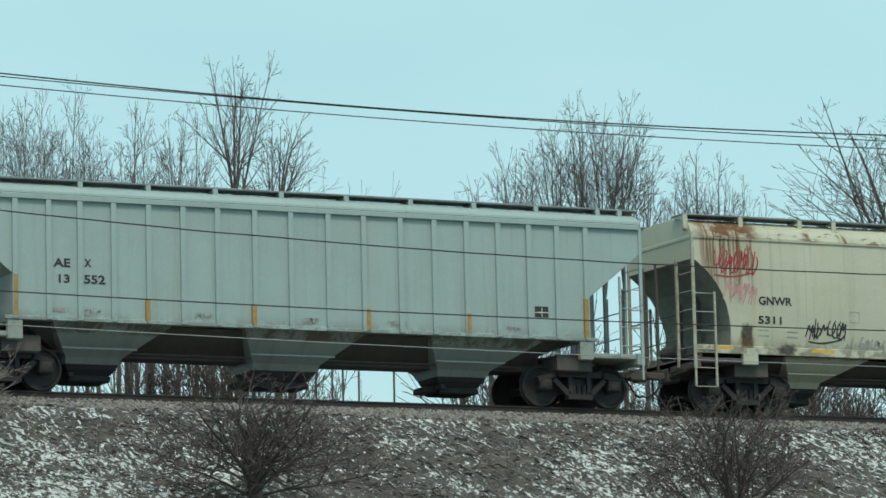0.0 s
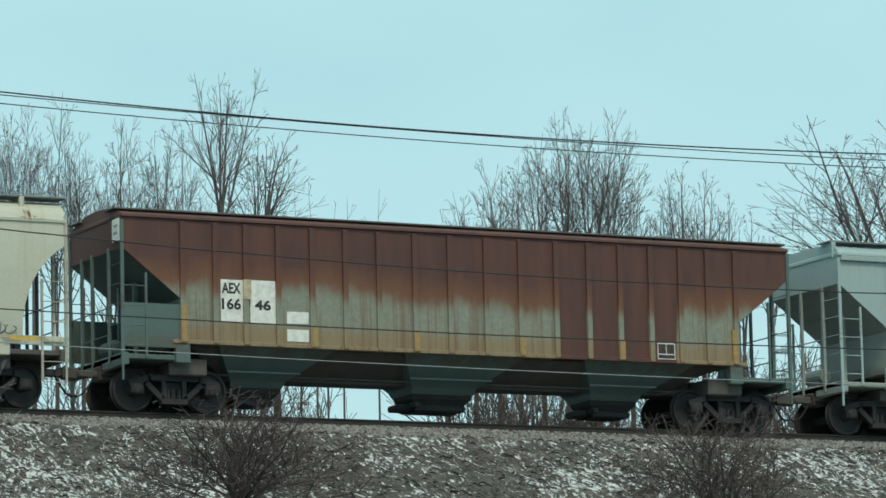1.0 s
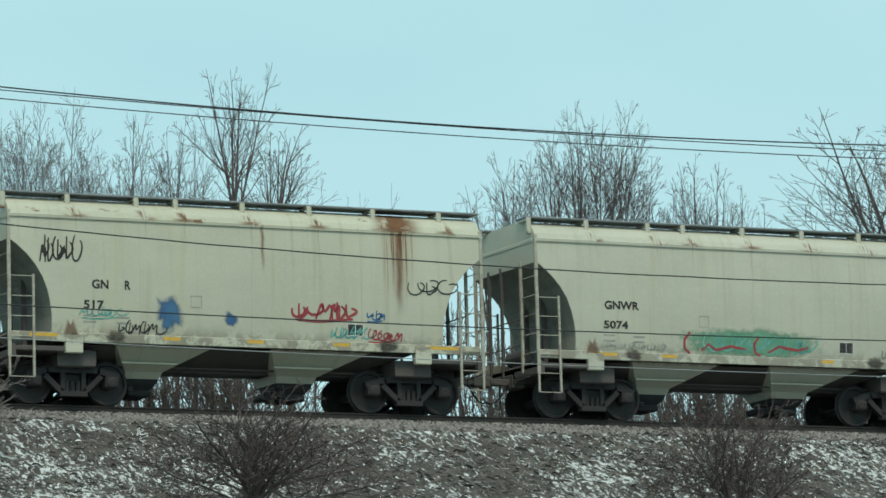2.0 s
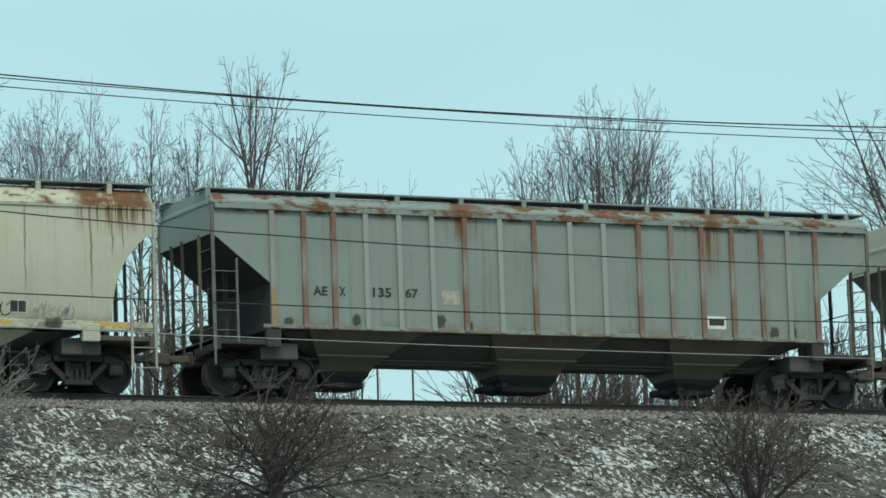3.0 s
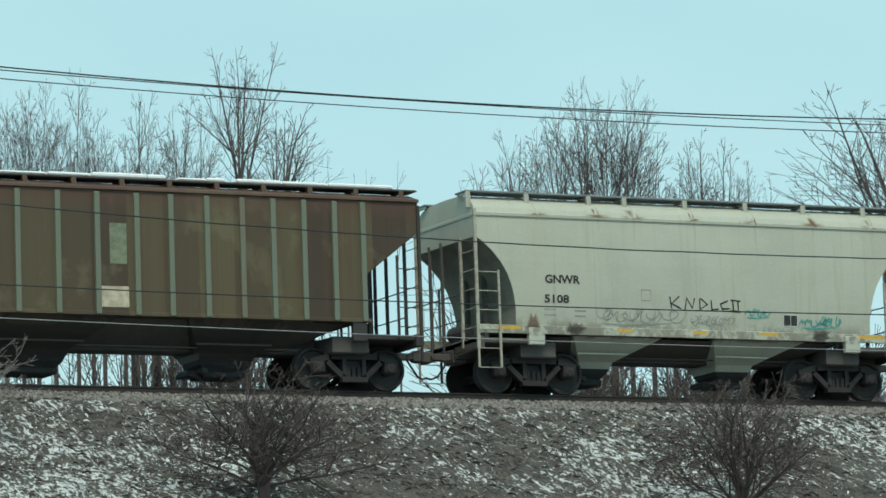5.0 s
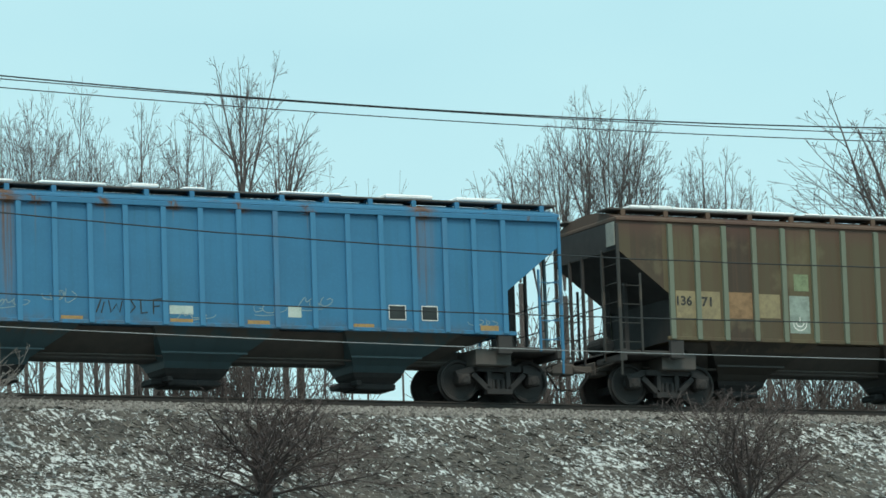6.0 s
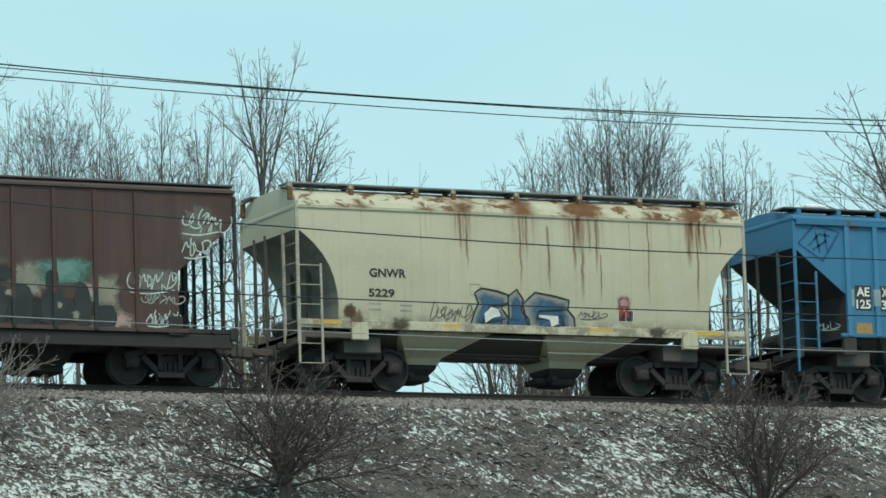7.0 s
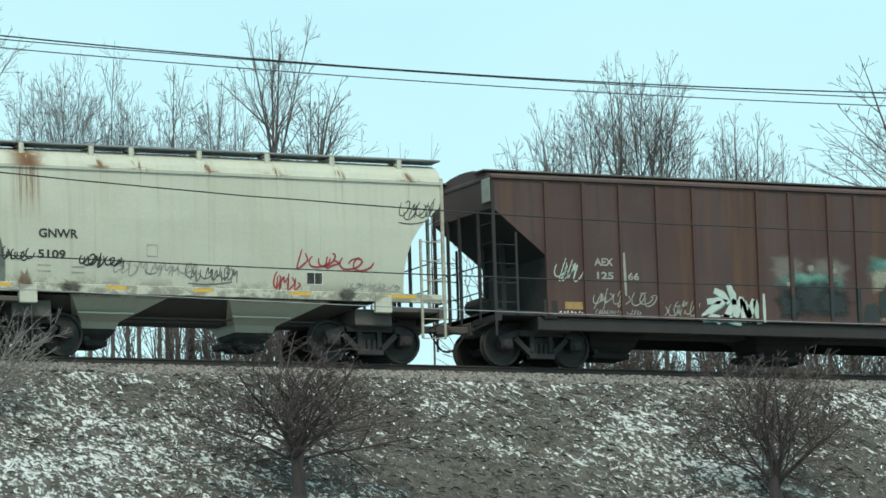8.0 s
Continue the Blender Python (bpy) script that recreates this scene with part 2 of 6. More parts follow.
def block(x0, x1, y0, y1, z0, z1, bevel=0.0):
    """A box with chamfered long edges."""
    if bevel <= 0:
        v = [(x, y, z) for z in (z0, z1) for x, y in ((x0, y0), (x1, y0), (x1, y1), (x0, y1))]
        return v, [(3, 2, 1, 0), (4, 5, 6, 7), (0, 1, 5, 4), (1, 2, 6, 5), (2, 3, 7, 6), (3, 0, 4, 7)]
    b = bevel
    rings = [(z0, b), (z0 + b, 0), (z1 - b, 0), (z1, b)]
    v, f = [], []
    for z, i in rings:
        v += [(x0 + i, y0 + i, z), (x1 - i, y0 + i, z), (x1 - i, y1 - i, z), (x0 + i, y1 - i, z)]
    for r in range(3):
        for k in range(4):
            a, c = r * 4 + k, r * 4 + (k + 1) % 4
            f.append((a, c, c + 4, a + 4))
    return v, f + [(3, 2, 1, 0), (12, 13, 14, 15)]


def tube(points, radii, sides=6):
    """A tapered tube along points."""
    v, f = [], []
    pts = [Vector(p) for p in points]
    if not isinstance(radii, (list, tuple)):
        radii = [radii] * len(pts)
    for i, p in enumerate(pts):
        d = (pts[min(i + 1, len(pts) - 1)] - pts[max(i - 1, 0)]).normalized()
        side = d.cross(Vector((0.31, 0.87, 0.38))).normalized()
        up = d.cross(side)
        for k in range(sides):
            a = 2 * math.pi * k / sides
            v.append(tuple(p + (side * math.cos(a) + up * math.sin(a)) * radii[i]))
    for i in range(len(pts) - 1):
        for k in range(sides):
            a, b = i * sides + k, i * sides + (k + 1) % sides
            f.append((a, b, b + sides, a + sides))
    f += [tuple(range(sides - 1, -1, -1)), tuple(range(len(v) - sides, len(v)))]
    return v, f


def levels(rows):
    """A solid stacked from rectangles: rows of z, x from, x to, half width."""
    v, f = [], []
    for z, a, b, w in rows:
        v += [(a, -w, z), (b, -w, z), (b, w, z), (a, w, z)]
    for r in range(len(rows) - 1):
        for k in range(4):
            a, c = r * 4 + k, r * 4 + (k + 1) % 4
            f.append((a, c, c + 4, a + 4))
    e = len(v)
    return v, f + [(3, 2, 1, 0), (e - 4, e - 3, e - 2, e - 1)]


def lathe(profile, sides=20, start=0.0):
    """A solid of revolution round the y axis: profile of (radius, y), first and last near the axis."""
    v, f = [], []
    for r, y in profile:
        for k in range(sides):
            a = start + 2 * math.pi * k / sides
            v.append((r * math.cos(a), y, r * math.sin(a)))
    for i in range(len(profile) - 1):
        for k in range(sides):
            a, b = i * sides + k, i * sides + (k + 1) % sides
            f.append((a, a + sides, b + sides, b))
    return v, f + [tuple(range(sides)), tuple(range(len(v) - 1, len(v) - 1 - sides, -1))]


def beam(x0, z0, x1, z1, thick, y0, y1):
    """A bar in the plane of x and z from one point to another."""
    d = Vector((x1 - x0, z1 - z0)).normalized() * thick / 2
    n = Vector((-d.y, d.x))
    c = [(x0 + n.x, z0 + n.y), (x0 - n.x, z0 - n.y), (x1 - n.x, z1 - n.y), (x1 + n.x, z1 + n.y)]
    v = [(x, y, z) for y in (y0, y1) for x, z in c]
    return v, [(0, 1, 2, 3), (7, 6, 5, 4), (0, 4, 5, 1), (1, 5, 6, 2), (2, 6, 7, 3), (3, 7, 4, 0)]


# ---- the ground, the embankment and the track ----
PROFILE = [(-2500, 0.0), (-60, 0.0), (40, 0.0), (57.5, 0.02), (60.5, 0.45), (66, 3.1), (71.5, 5.75)]
PROFILE += [(72 + 0.13 * i, 6.0 + 0.064 * i) for i in range(95)]
PROFILE += [(84.45, 12.04), (84.9, 12.12), (85.35, 12.27), (85.8, 12.40), (86, 12.42), (88.4, 12.42), (90.0, 12.25), (92, 12.0), (95, 11.9), (99, 11.5), (103, 9.8), (108, 7.5), (118, 6.0), (200, 5.5), (2500, 5.5)]
XS = [-2500, -900, -300, -120, -60, -30, -10, 5, 15, 21] + [24 + 0.15 * i for i in range(254)] + [63, 66, 72, 80, 95, 120, 180, 320, 900, 2500]


def ground_height(x, y):
    for (ya, za), (yb, zb) in zip(PROFILE, PROFILE[1:]):
        if ya <= y <= yb:
            z = za + (zb - za) * (y - ya) / (yb - ya)
            break
    if 66 < y < 84.5:
        soft = min(1.0, (84.5 - y) / 1.2)
        z += soft * (0.16 * noise.noise((x * 0.35, y * 0.35, 1.0)) + 0.05 * noise.noise((x * 1.7, y * 1.7, 4.0)) + 0.03 * noise.noise((x * 5.0, y * 5.0, 9.0)))
    return z


def make_ground():
    v, f = [], []
    for x in XS:
        for y, _ in PROFILE:
            v.append((x, y, ground_height(x, y)))
    n = len(PROFILE)
    for i in range(len(XS) - 1):
        for k in range(n - 1):
            a = i * n + k
            f.append((a, a + n, a + n + 1, a + 1))
    g = Nodes("snowy_grass", 0.9)
    lump = g.noise(3.4, 5, 0.62, (1, 0.45, 0.45), (0, 0, 0), 1.4)
    shard = g.noise(5.2, 5, 0.66, (1.0, 0.5, 0.5), (3, 8, 2), 2.0)
    wide = g.noise(0.28, 3, 0.5, (1, 1.2, 1.2), (11, 2, 0))
    grass = g.mix(g.step(g.noise(2.4, 6, 0.7), 0.35, 0.65), (0.036, 0.033, 0.03), (0.092, 0.083, 0.071))
    grass = g.mix(g.step(g.noise(22, 4, 0.6), 0.5, 0.7), grass, (0.13, 0.12, 0.105))
    cover = g.math("ADD", g.math("MULTIPLY", lump, 0.35), g.math("MULTIPLY", shard, 0.65))
    cover = g.math("ADD", cover, g.math("MULTIPLY_ADD", wide, 0.22, -0.11))
    low = g.step(g.y, 83.0, 81.8)
    bare = g.math("ADD", g.band(g.x, 36.0, 41.5, 1.4), g.math("MULTIPLY", g.band(g.x, 46.5, 56.0, 1.5), 0.6))
    deep = g.math("ADD", g.band(g.x, 25.0, 34.5, 1.5), g.band(g.x, 42.0, 45.5, 1.2))
    cover = g.math("ADD", cover, g.math("MULTIPLY", low, g.math("SUBTRACT", g.math("MULTIPLY", deep, 0.018), g.math("MULTIPLY", bare, 0.05))))
    white = g.step(cover, 0.53, 0.567)
    c = g.mix(white, grass, g.mix(g.noise(14, 4, 0.6), (0.36, 0.38, 0.38), (0.78, 0.83, 0.83)))
    gravel = g.noise(16, 5, 0.75, (1, 1, 1), (5, 5, 5))
    stone = g.mix(g.step(gravel, 0.35, 0.65), (0.10, 0.095, 0.088), (0.27, 0.26, 0.245))
    bed = g.band(g.y, 84.55, 91.0, 0.25)
    c = g.mix(bed, c, stone)
    far = g.step(g.math("ABSOLUTE", g.math("SUBTRACT", g.y, 78.0)), 60, 120)
    c = g.mix(g.math("MULTIPLY", far, 0.5), c, (0.5, 0.52, 0.5))
    mat = g.done(c, None, g.math("ADD", shard, g.math("MULTIPLY", gravel, 0.4)), 0.8, 0.06)
    ground = part("ground", lay(v, f, "ground"), mat)
    for p in ground.data.polygons:
        p.use_smooth = True
    tagged(ground, "railway embankment of dead grass under patchy thin snow", "embankment", kind="structure")


def make_litter():
    """Curled dead leaves and grass, and the crusts of snow caught between them, on the slope."""
    rnd = random.Random(5)
    for name, label, count, colour_a, colour_b, size, snow in (
            ("dead_grass", "curled tan and brown dead grass lying on the snowy slope", 36000, (0.044, 0.041, 0.038), (0.215, 0.195, 0.17), 0.17, False),
            ("snow_crust", "small curled crusts of old snow caught in the grass", 17000, (0.3, 0.32, 0.33), (0.76, 0.8, 0.8), 0.13, True)):
        v, f = [], []
        for _ in range(count):
            x, y = rnd.uniform(25.0, 61.0), rnd.uniform(73.5, 84.5)
            if snow and noise.noise((x * 0.3 + 7, y * 0.3, 0)) + rnd.uniform(-0.35, 0.35) < 0.02:
                continue
            if snow and 36.0 < x < 41.5 and y < 82.2 and rnd.random() < 0.75:
                continue
            if noise.noise((x * 0.9, y * 0.6, 3)) + rnd.uniform(-0.5, 0.5) < -0.25:
                continue
            z = ground_height(x, y)
            a = rnd.uniform(0, 2 * math.pi)
            n = size * rnd.uniform(0.4, 1.3)
            w = n * (rnd.uniform(0.1, 0.22) if snow else rnd.uniform(0.05, 0.16))
            up = n * rnd.uniform(0.05, 0.4) * (0.6 if snow else 1.0)
            bend = rnd.uniform(-0.9, 0.9)
            k = len(v)
            px, py = x, y
            for i in range(4):
                q = a + bend * (i - 1.5) * 0.6
                arch = math.sin(math.pi * (i + 0.35) / 3.7)
                wide = w * (0.35 + 0.65 * math.sin(math.pi * (i + 0.5) / 4))
                h = ground_height(px, py) + up * arch
                # the strip lies half on edge, so that its face is seen from the foot of the slope
                v += [(px - math.sin(q) * wide * 0.5, py + math.cos(q) * wide * 0.5, h + wide * 0.75), (px + math.sin(q) * wide * 0.5, py - math.cos(q) * wide * 0.5, h - wide * 0.35)]
                px, py = px + math.cos(q) * n / 3, py + math.sin(q) * n / 3
            f += [(k + 2 * i, k + 2 * i + 1, k + 2 * i + 3, k + 2 * i + 2) for i in range(3)]
        g = Nodes(name, 0.85)
        pick = g.island() if snow else g.math("POWER", g.island(), 1.8)
        c = g.mix(pick, colour_a, colour_b)
        c = g.mix(g.math("MULTIPLY", g.noise(30, 3), 0.35), c, scaled(colour_a, 1.2))
        ob = part(name, lay(v, f, name), g.done(c))
        tagged(ob, label, "snow" if snow else "grass", kind="stuff")


def make_ballast():
    rnd = random.Random(8)
    v, f = [], []
    for _ in range(9000):
        x, y = rnd.uniform(26, 60), rnd.uniform(84.3, 86.3)
        z = ground_height(x, y)
        r = rnd.uniform(0.02, 0.05)
        k = len(v)
        a = rnd.uniform(0, 6.28)
        for i in range(4):
            q = a + i * 1.57 + rnd.uniform(-0.3, 0.3)
            v.append((x + math.cos(q) * r, y + math.sin(q) * r, z - 0.01))
        for i in range(3):
            q = a + 0.5 + i * 2.1 + rnd.uniform(-0.3, 0.3)
            v.append((x + math.cos(q) * r * 0.6, y + math.sin(q) * r * 0.6, z + r * rnd.uniform(0.6, 1.1)))
        f += [(k, k + 1, k + 4), (k + 1, k + 5, k + 4), (k + 1, k + 2, k + 5), (k + 2, k + 6, k + 5), (k + 2, k + 3, k + 6), (k + 3, k + 4, k + 6), (k + 3, k, k + 4), (k + 4, k + 5, k + 6)]
    g = Nodes("ballast_stone", 0.9)
    c = g.mix(g.island(), (0.075, 0.07, 0.066), (0.32, 0.31, 0.29))
    tagged(part("ballast", lay(v, f, "ballast"), g.done(c)), "grey crushed stone ballast along the track", "ballast", kind="stuff")


def make_track():
    track = new("railway_track")
    track.location = (0, TRACK, 0)
    tagged(track, "rusty steel rails spiked to weathered wooden ties on ballast", "railway track", kind="structure")
    z0 = RAIL - 0.172

    def rail():
        prof = [(-0.07, 0), (0.07, 0), (0.07, 0.012), (0.012, 0.03), (0.012, 0.125), (0.036, 0.138), (0.036, 0.166), (0.028, 0.172), (-0.028, 0.172), (-0.036, 0.166), (-0.036, 0.138), (-0.012, 0.125), (-0.012, 0.03), (-0.07, 0.012)]
        n = len(prof)
        v = [(x, y, z) for x in (-500, 500) for y, z in prof]
        return v, [(i, i + n, (i + 1) % n + n, (i + 1) % n) for i in range(n)] + [tuple(range(n)), tuple(range(2 * n - 1, n - 1, -1))]
    for y in (-0.752, 0.752):
        part("rail", mesh_of("rail", rail), RAILSTEEL, track, at=(0, y, z0))
    rnd = random.Random(3)
    ties = mesh_of("tie", lambda: block(-0.115, 0.115, -1.3, 1.3, -0.17, 0.0, 0.012))
    for i in range(-20, 160):
        tie = part("tie", ties, TIE, track, at=(i * 0.53 + rnd.uniform(-0.03, 0.03), rnd.uniform(-0.04, 0.04), z0 - 0.035))
        tie.rotation_euler[2] = rnd.uniform(-0.02, 0.02)
    return track


make_ground()
make_litter()
make_ballast()
make_track()


# ---- trees, shrubs and wires ----
class Wood:
    """Grows bare branches into one list of tapered tubes."""

    def __init__(self, seed, habit=None):
        # for each order of branching: fewest and most side shoots, shortest and longest of them
        self.habit = habit or {3: (7, 10, 0.2, 0.46), 2: (3, 5, 0.33, 0.6), 1: (1, 2, 0.4, 0.7)}
        self.rnd, self.v, self.f = random.Random(seed), [], []

    def limb(self, p, d, length, radius, depth, lift, spread, thin):
        rnd = self.rnd
        n = (3, 3, 4, 7)[min(depth, 3)]
        pts, rad = [p.copy()], [radius]
        d = d.normalized()
        for i in range(n):
            d = (d + Vector((rnd.gauss(0, 0.05), rnd.gauss(0, 0.05), rnd.gauss(0, 0.04) + lift))).normalized()
            p = p + d * (length / n)
            pts.append(p.copy())
            rad.append(max(thin, radius * (1 - 0.72 * (i + 1) / n)))
        k = len(self.v)
        v, f = tube(pts, rad, 6 if depth > 2 else (4 if depth > 0 else 3))
        self.v += v
        self.f += [tuple(i + k for i in face) for face in f]
        if depth == 0:
            return
        few, many, short, long = self.habit[depth]
        for c in range(rnd.randint(few, many)):
            u = rnd.uniform(0.15, 0.98) if depth < 3 else 0.25 + 0.73 * rnd.random() ** 0.6
            i = min(int(u * n), n - 1)
            q = pts[i].lerp(pts[i + 1], u * n - i)
            way = (pts[i + 1] - pts[i]).normalized()
            turn = Vector((rnd.gauss(0, 1), rnd.gauss(0, 1), rnd.gauss(0, 0.5)))
            side = way.cross(turn).normalized()
            a = rnd.uniform(0.5, 1.0) * spread
            way2 = way * math.cos(a) + side * math.sin(a)
            r = rad[i] * rnd.uniform(0.45, 0.7)
            self.limb(q, way2, length * rnd.uniform(short, long) * (1.15 - 0.5 * u), max(thin, r), depth - 1, lift, spread, thin)

    def shoot(self, p, d, length, radius, order, lift, dense=1.0, thin=0.005, angle=(0.4, 0.85), ratio=(0.5, 0.8), sway=0.045):
        """A straight tapering shoot with alternate side shoots, longest near its foot."""
        rnd = self.rnd
        n = max(2, min(9, int(length / 0.4)))
        pts, rad = [p.copy()], [radius]
        d = d.normalized()
        for i in range(n):
            d = (d + Vector((rnd.gauss(0, sway), rnd.gauss(0, sway), rnd.gauss(0, sway * 0.7) + lift))).normalized()
            p = p + d * (length / n)
            pts.append(p.copy())
            rad.append(max(thin, radius * (1 - 0.9 * (i + 1) / n)))
        k = len(self.v)
        v, f = tube(pts, rad, 6 if order > 2 else (4 if order == 2 else 3))
        self.v += v
        self.f += [tuple(i + k for i in face) for face in f]
        if order == 0 or length < 0.12:
            return
        count = max(1, round(dense * (0.7 + length * (1.2, 3.4, 2.4, 1.7)[order])))
        turn = rnd.uniform(0, 6.28)
        for c in range(count):
            u = 0.12 + 0.84 * (c + rnd.random()) / count
            i = min(int(u * n), n - 1)
            q = pts[i].lerp(pts[i + 1], u * n - i)
            way = (pts[i + 1] - pts[i]).normalized()
            turn += 2.4 + rnd.uniform(-0.5, 0.5)
            side = way.orthogonal().normalized()
            side = side * math.cos(turn) + way.cross(side) * math.sin(turn)
            a = rnd.uniform(*angle)
            reach = length * (1.04 - u) * rnd.uniform(*ratio) + 0.06
            self.shoot(q, way * math.cos(a) + side * math.sin(a), reach, max(thin, rad[i] * rnd.uniform(0.48, 0.7)), order - 1, lift, dense, thin, angle, ratio, sway)

    def mesh(self, name, high=0.0, wide=0.0):
        """The mesh; where they are given, brought to a height and to a half width along x."""
        co = np.array(self.v)
        if high:
            co[:, 2] *= high / np.percentile(co[:, 2], 99.7)
        if wide:
            mid = np.median(co[:, 0])
            k = min(1.5, max(0.75, wide / np.percentile(np.abs(co[:, 0] - mid), 96)))
            co[:, 0] = mid * min(k, 1) + (co[:, 0] - mid) * k
            co[:, 1] *= k
        return lay(co.tolist(), self.f, name)


def bare_tree(x, y, top, wide, stems, seed, lean=0.0, radius=0.07, fork=0.3, label="", bark=None, dense=1.0, group="bare trees behind the track"):
    """A leafless tree: a short butt, straight rising stems that part low down, and alternate limbs that rise into fine twigs."""
    rnd = random.Random(seed)
    z = ground_height(x, y) - 0.1
    h = top - z
    tree = new("bare_tree")
    tree.location = (x, y, z)
    v, f = tube([(0, 0, 0), (0.01, 0, 0.1), (-0.01, 0, fork * h * 0.5), (0.0, 0.0, fork * h)], [radius * 1.7, radius * 1.25, radius * 1.1, radius], 8)
    part("trunk", lay(v, f, "trunk"), bark or BARK, tree)
    wood = Wood(seed)
    for s in range(stems):
        a = 2 * math.pi * (s + rnd.uniform(-0.25, 0.25)) / stems
        out = wide * (0.0 if stems == 1 else rnd.uniform(0.35, 0.75))
        rise = h * (1 - fork)
        tall = rise * (1.0 if s == 0 else rnd.uniform(0.72, 0.98))
        way = Vector((math.cos(a) * out + lean * rise, math.sin(a) * out, rise))
        wood.shoot(Vector((0, 0, fork * h - 0.05)), way, tall * way.length / rise, radius * (0.85 if stems == 1 else rnd.uniform(0.5, 0.75)), 3, 0.02, dense)
    part("crown", wood.mesh("crown", h, wide * 1.1), bark or BARK, tree)
    tagged(tree, label or "bare grey-brown deciduous tree without leaves", "tree", group)
    return tree


def make_trees():
    sapling, bushy = "slender bare sapling with upright grey twigs", "bushy bare tree with many fine twigs"
    row = [(35.1, 99, 21.4, 0.5, 2, 0.0), (35.75, 98, 21.3, 0.45, 2, 0.02), (36.2, 99, 21.7, 0.4, 2, 0.02), (36.6, 98, 21.6, 0.62, 4, 0.01), (37.05, 97, 20.6, 0.4, 2, 0.02), (37.65, 98, 22.0, 0.5, 3, 0.02), (38.05, 99, 20.9, 0.45, 3, 0.0), (38.35, 97.5, 20.5, 0.4, 3, -0.01),
           (38.9, 98, 21.55, 0.3, 1, 0.0), (39.1, 99, 20.6, 0.4, 3, 0.0), (39.38, 98, 21.5, 0.28, 1, 0.01), (39.65, 98.5, 21.5, 0.3, 1, 0.03), (40.15, 98, 20.4, 0.3, 2, 0.0), (40.5, 98, 21.5, 0.6, 4, 0.01), (41.0, 97.5, 21.1, 0.5, 3, 0.01), (41.45, 98.5, 20.3, 0.45, 3, -0.02)]
    for i, (x, y, top, wide, stems, lean) in enumerate(row):
        bare_tree(x * y / 98, y, top, wide, stems, 220 + i, lean, 0.05, (0.5, 0.62, 0.4)[i % 3], sapling, None, 1.0)
    bare_tree(42.15, 98, 23.05, 1.0, 5, 303, 0.0, 0.085, 0.6, "tall bare tree with upswept limbs")
    bare_tree(43.3, 98.2, 21.6, 0.95, 5, 304, 0.06, 0.07, 0.62, "bare tree with many upright branching stems")
    for i, (x, top, wide) in enumerate(((44.3, 20.4, 0.45), (44.75, 20.2, 0.3), (45.05, 19.8, 0.2), (45.5, 19.9, 0.22), (46.5, 20.1, 0.2), (48.4, 19.7, 0.25))):
        bare_tree(x, 98, top, wide, 1, 306 + i, 0.01, 0.025, 0.6, sapling, None, 0.45)
    grove = [(49.3, 98, 20.3, 0.6, 3, -0.04), (50.0, 98.5, 20.95, 0.55, 3, -0.04), (50.6, 98, 21.3, 0.6, 3, -0.03), (51.3, 99, 21.8, 0.7, 4, -0.02), (52.05, 98, 22.65, 0.85, 5, -0.01), (52.75, 98.5, 22.75, 0.85, 5, 0.01), (53.3, 98, 22.1, 0.7, 4, 0.02), (53.95, 99, 21.5, 0.65, 4, 0.03),
             (54.6, 98, 20.6, 0.6, 4, 0.02), (55.5, 98, 21.35, 0.6, 5, 0.01), (56.15, 98.5, 21.3, 0.55, 4, 0.02), (56.8, 98, 20.6, 0.6, 4, 0.04), (57.4, 98.5, 20.2, 0.5, 3, 0.05), (58.3, 98, 19.4, 0.4, 3, 0.0)]
    for i, (x, y, top, wide, stems, lean) in enumerate(grove):
        bare_tree(x * y / 98, y, top, wide, stems, 350 + i, lean * 1.5, 0.065, (0.55, 0.62, 0.5)[i % 3], bushy)
    bare_tree(63.2, 99, 23.4, 3.4, 9, 371, -0.03, 0.085, 0.42, "broad bare tree with long leaning limbs", None, 0.85)
    bare_tree(34.2, 99, 24.2, 0.9, 5, 372, 0.0, 0.085, 0.58, "tall bare tree with upswept limbs")
    # poles of trees that stand close behind the track, seen between the wheels
    for i, x in enumerate((39.23, 39.84, 43.7)):
        bare_tree(x * 96 / 98, 96.2, 17.6 + 0.3 * (i % 3), 0.4, 2, 380 + i, 0.0, 0.085, 0.6, "slim bare tree with a straight dark trunk", DARKBARK, 0.6)


def brush(name, x, y, high, wide, stems, seed, bark, label, group, depth=2):
    wood = Wood(seed, {2: (4, 6, 0.3, 0.6), 1: (3, 5, 0.35, 0.65)})
    rnd = random.Random(seed)
    for _ in range(stems):
        a, o = rnd.uniform(0, 6.28), rnd.uniform(0.05, 1.0) ** 0.5 * wide
        wood.limb(Vector((math.cos(a) * o * 0.7, math.sin(a) * o * 0.4, -0.05)), Vector((math.cos(a) * 0.35 * o, rnd.gauss(0, 0.15), 1)), high * rnd.uniform(0.6, 1.0), rnd.uniform(0.018, 0.04), depth, 0.02, 0.8, 0.008)
    ob = part(name, wood.mesh(name), bark)
    ob.location = (x, y, ground_height(x, y))
    tagged(ob, label, "shrub", group)
    return ob


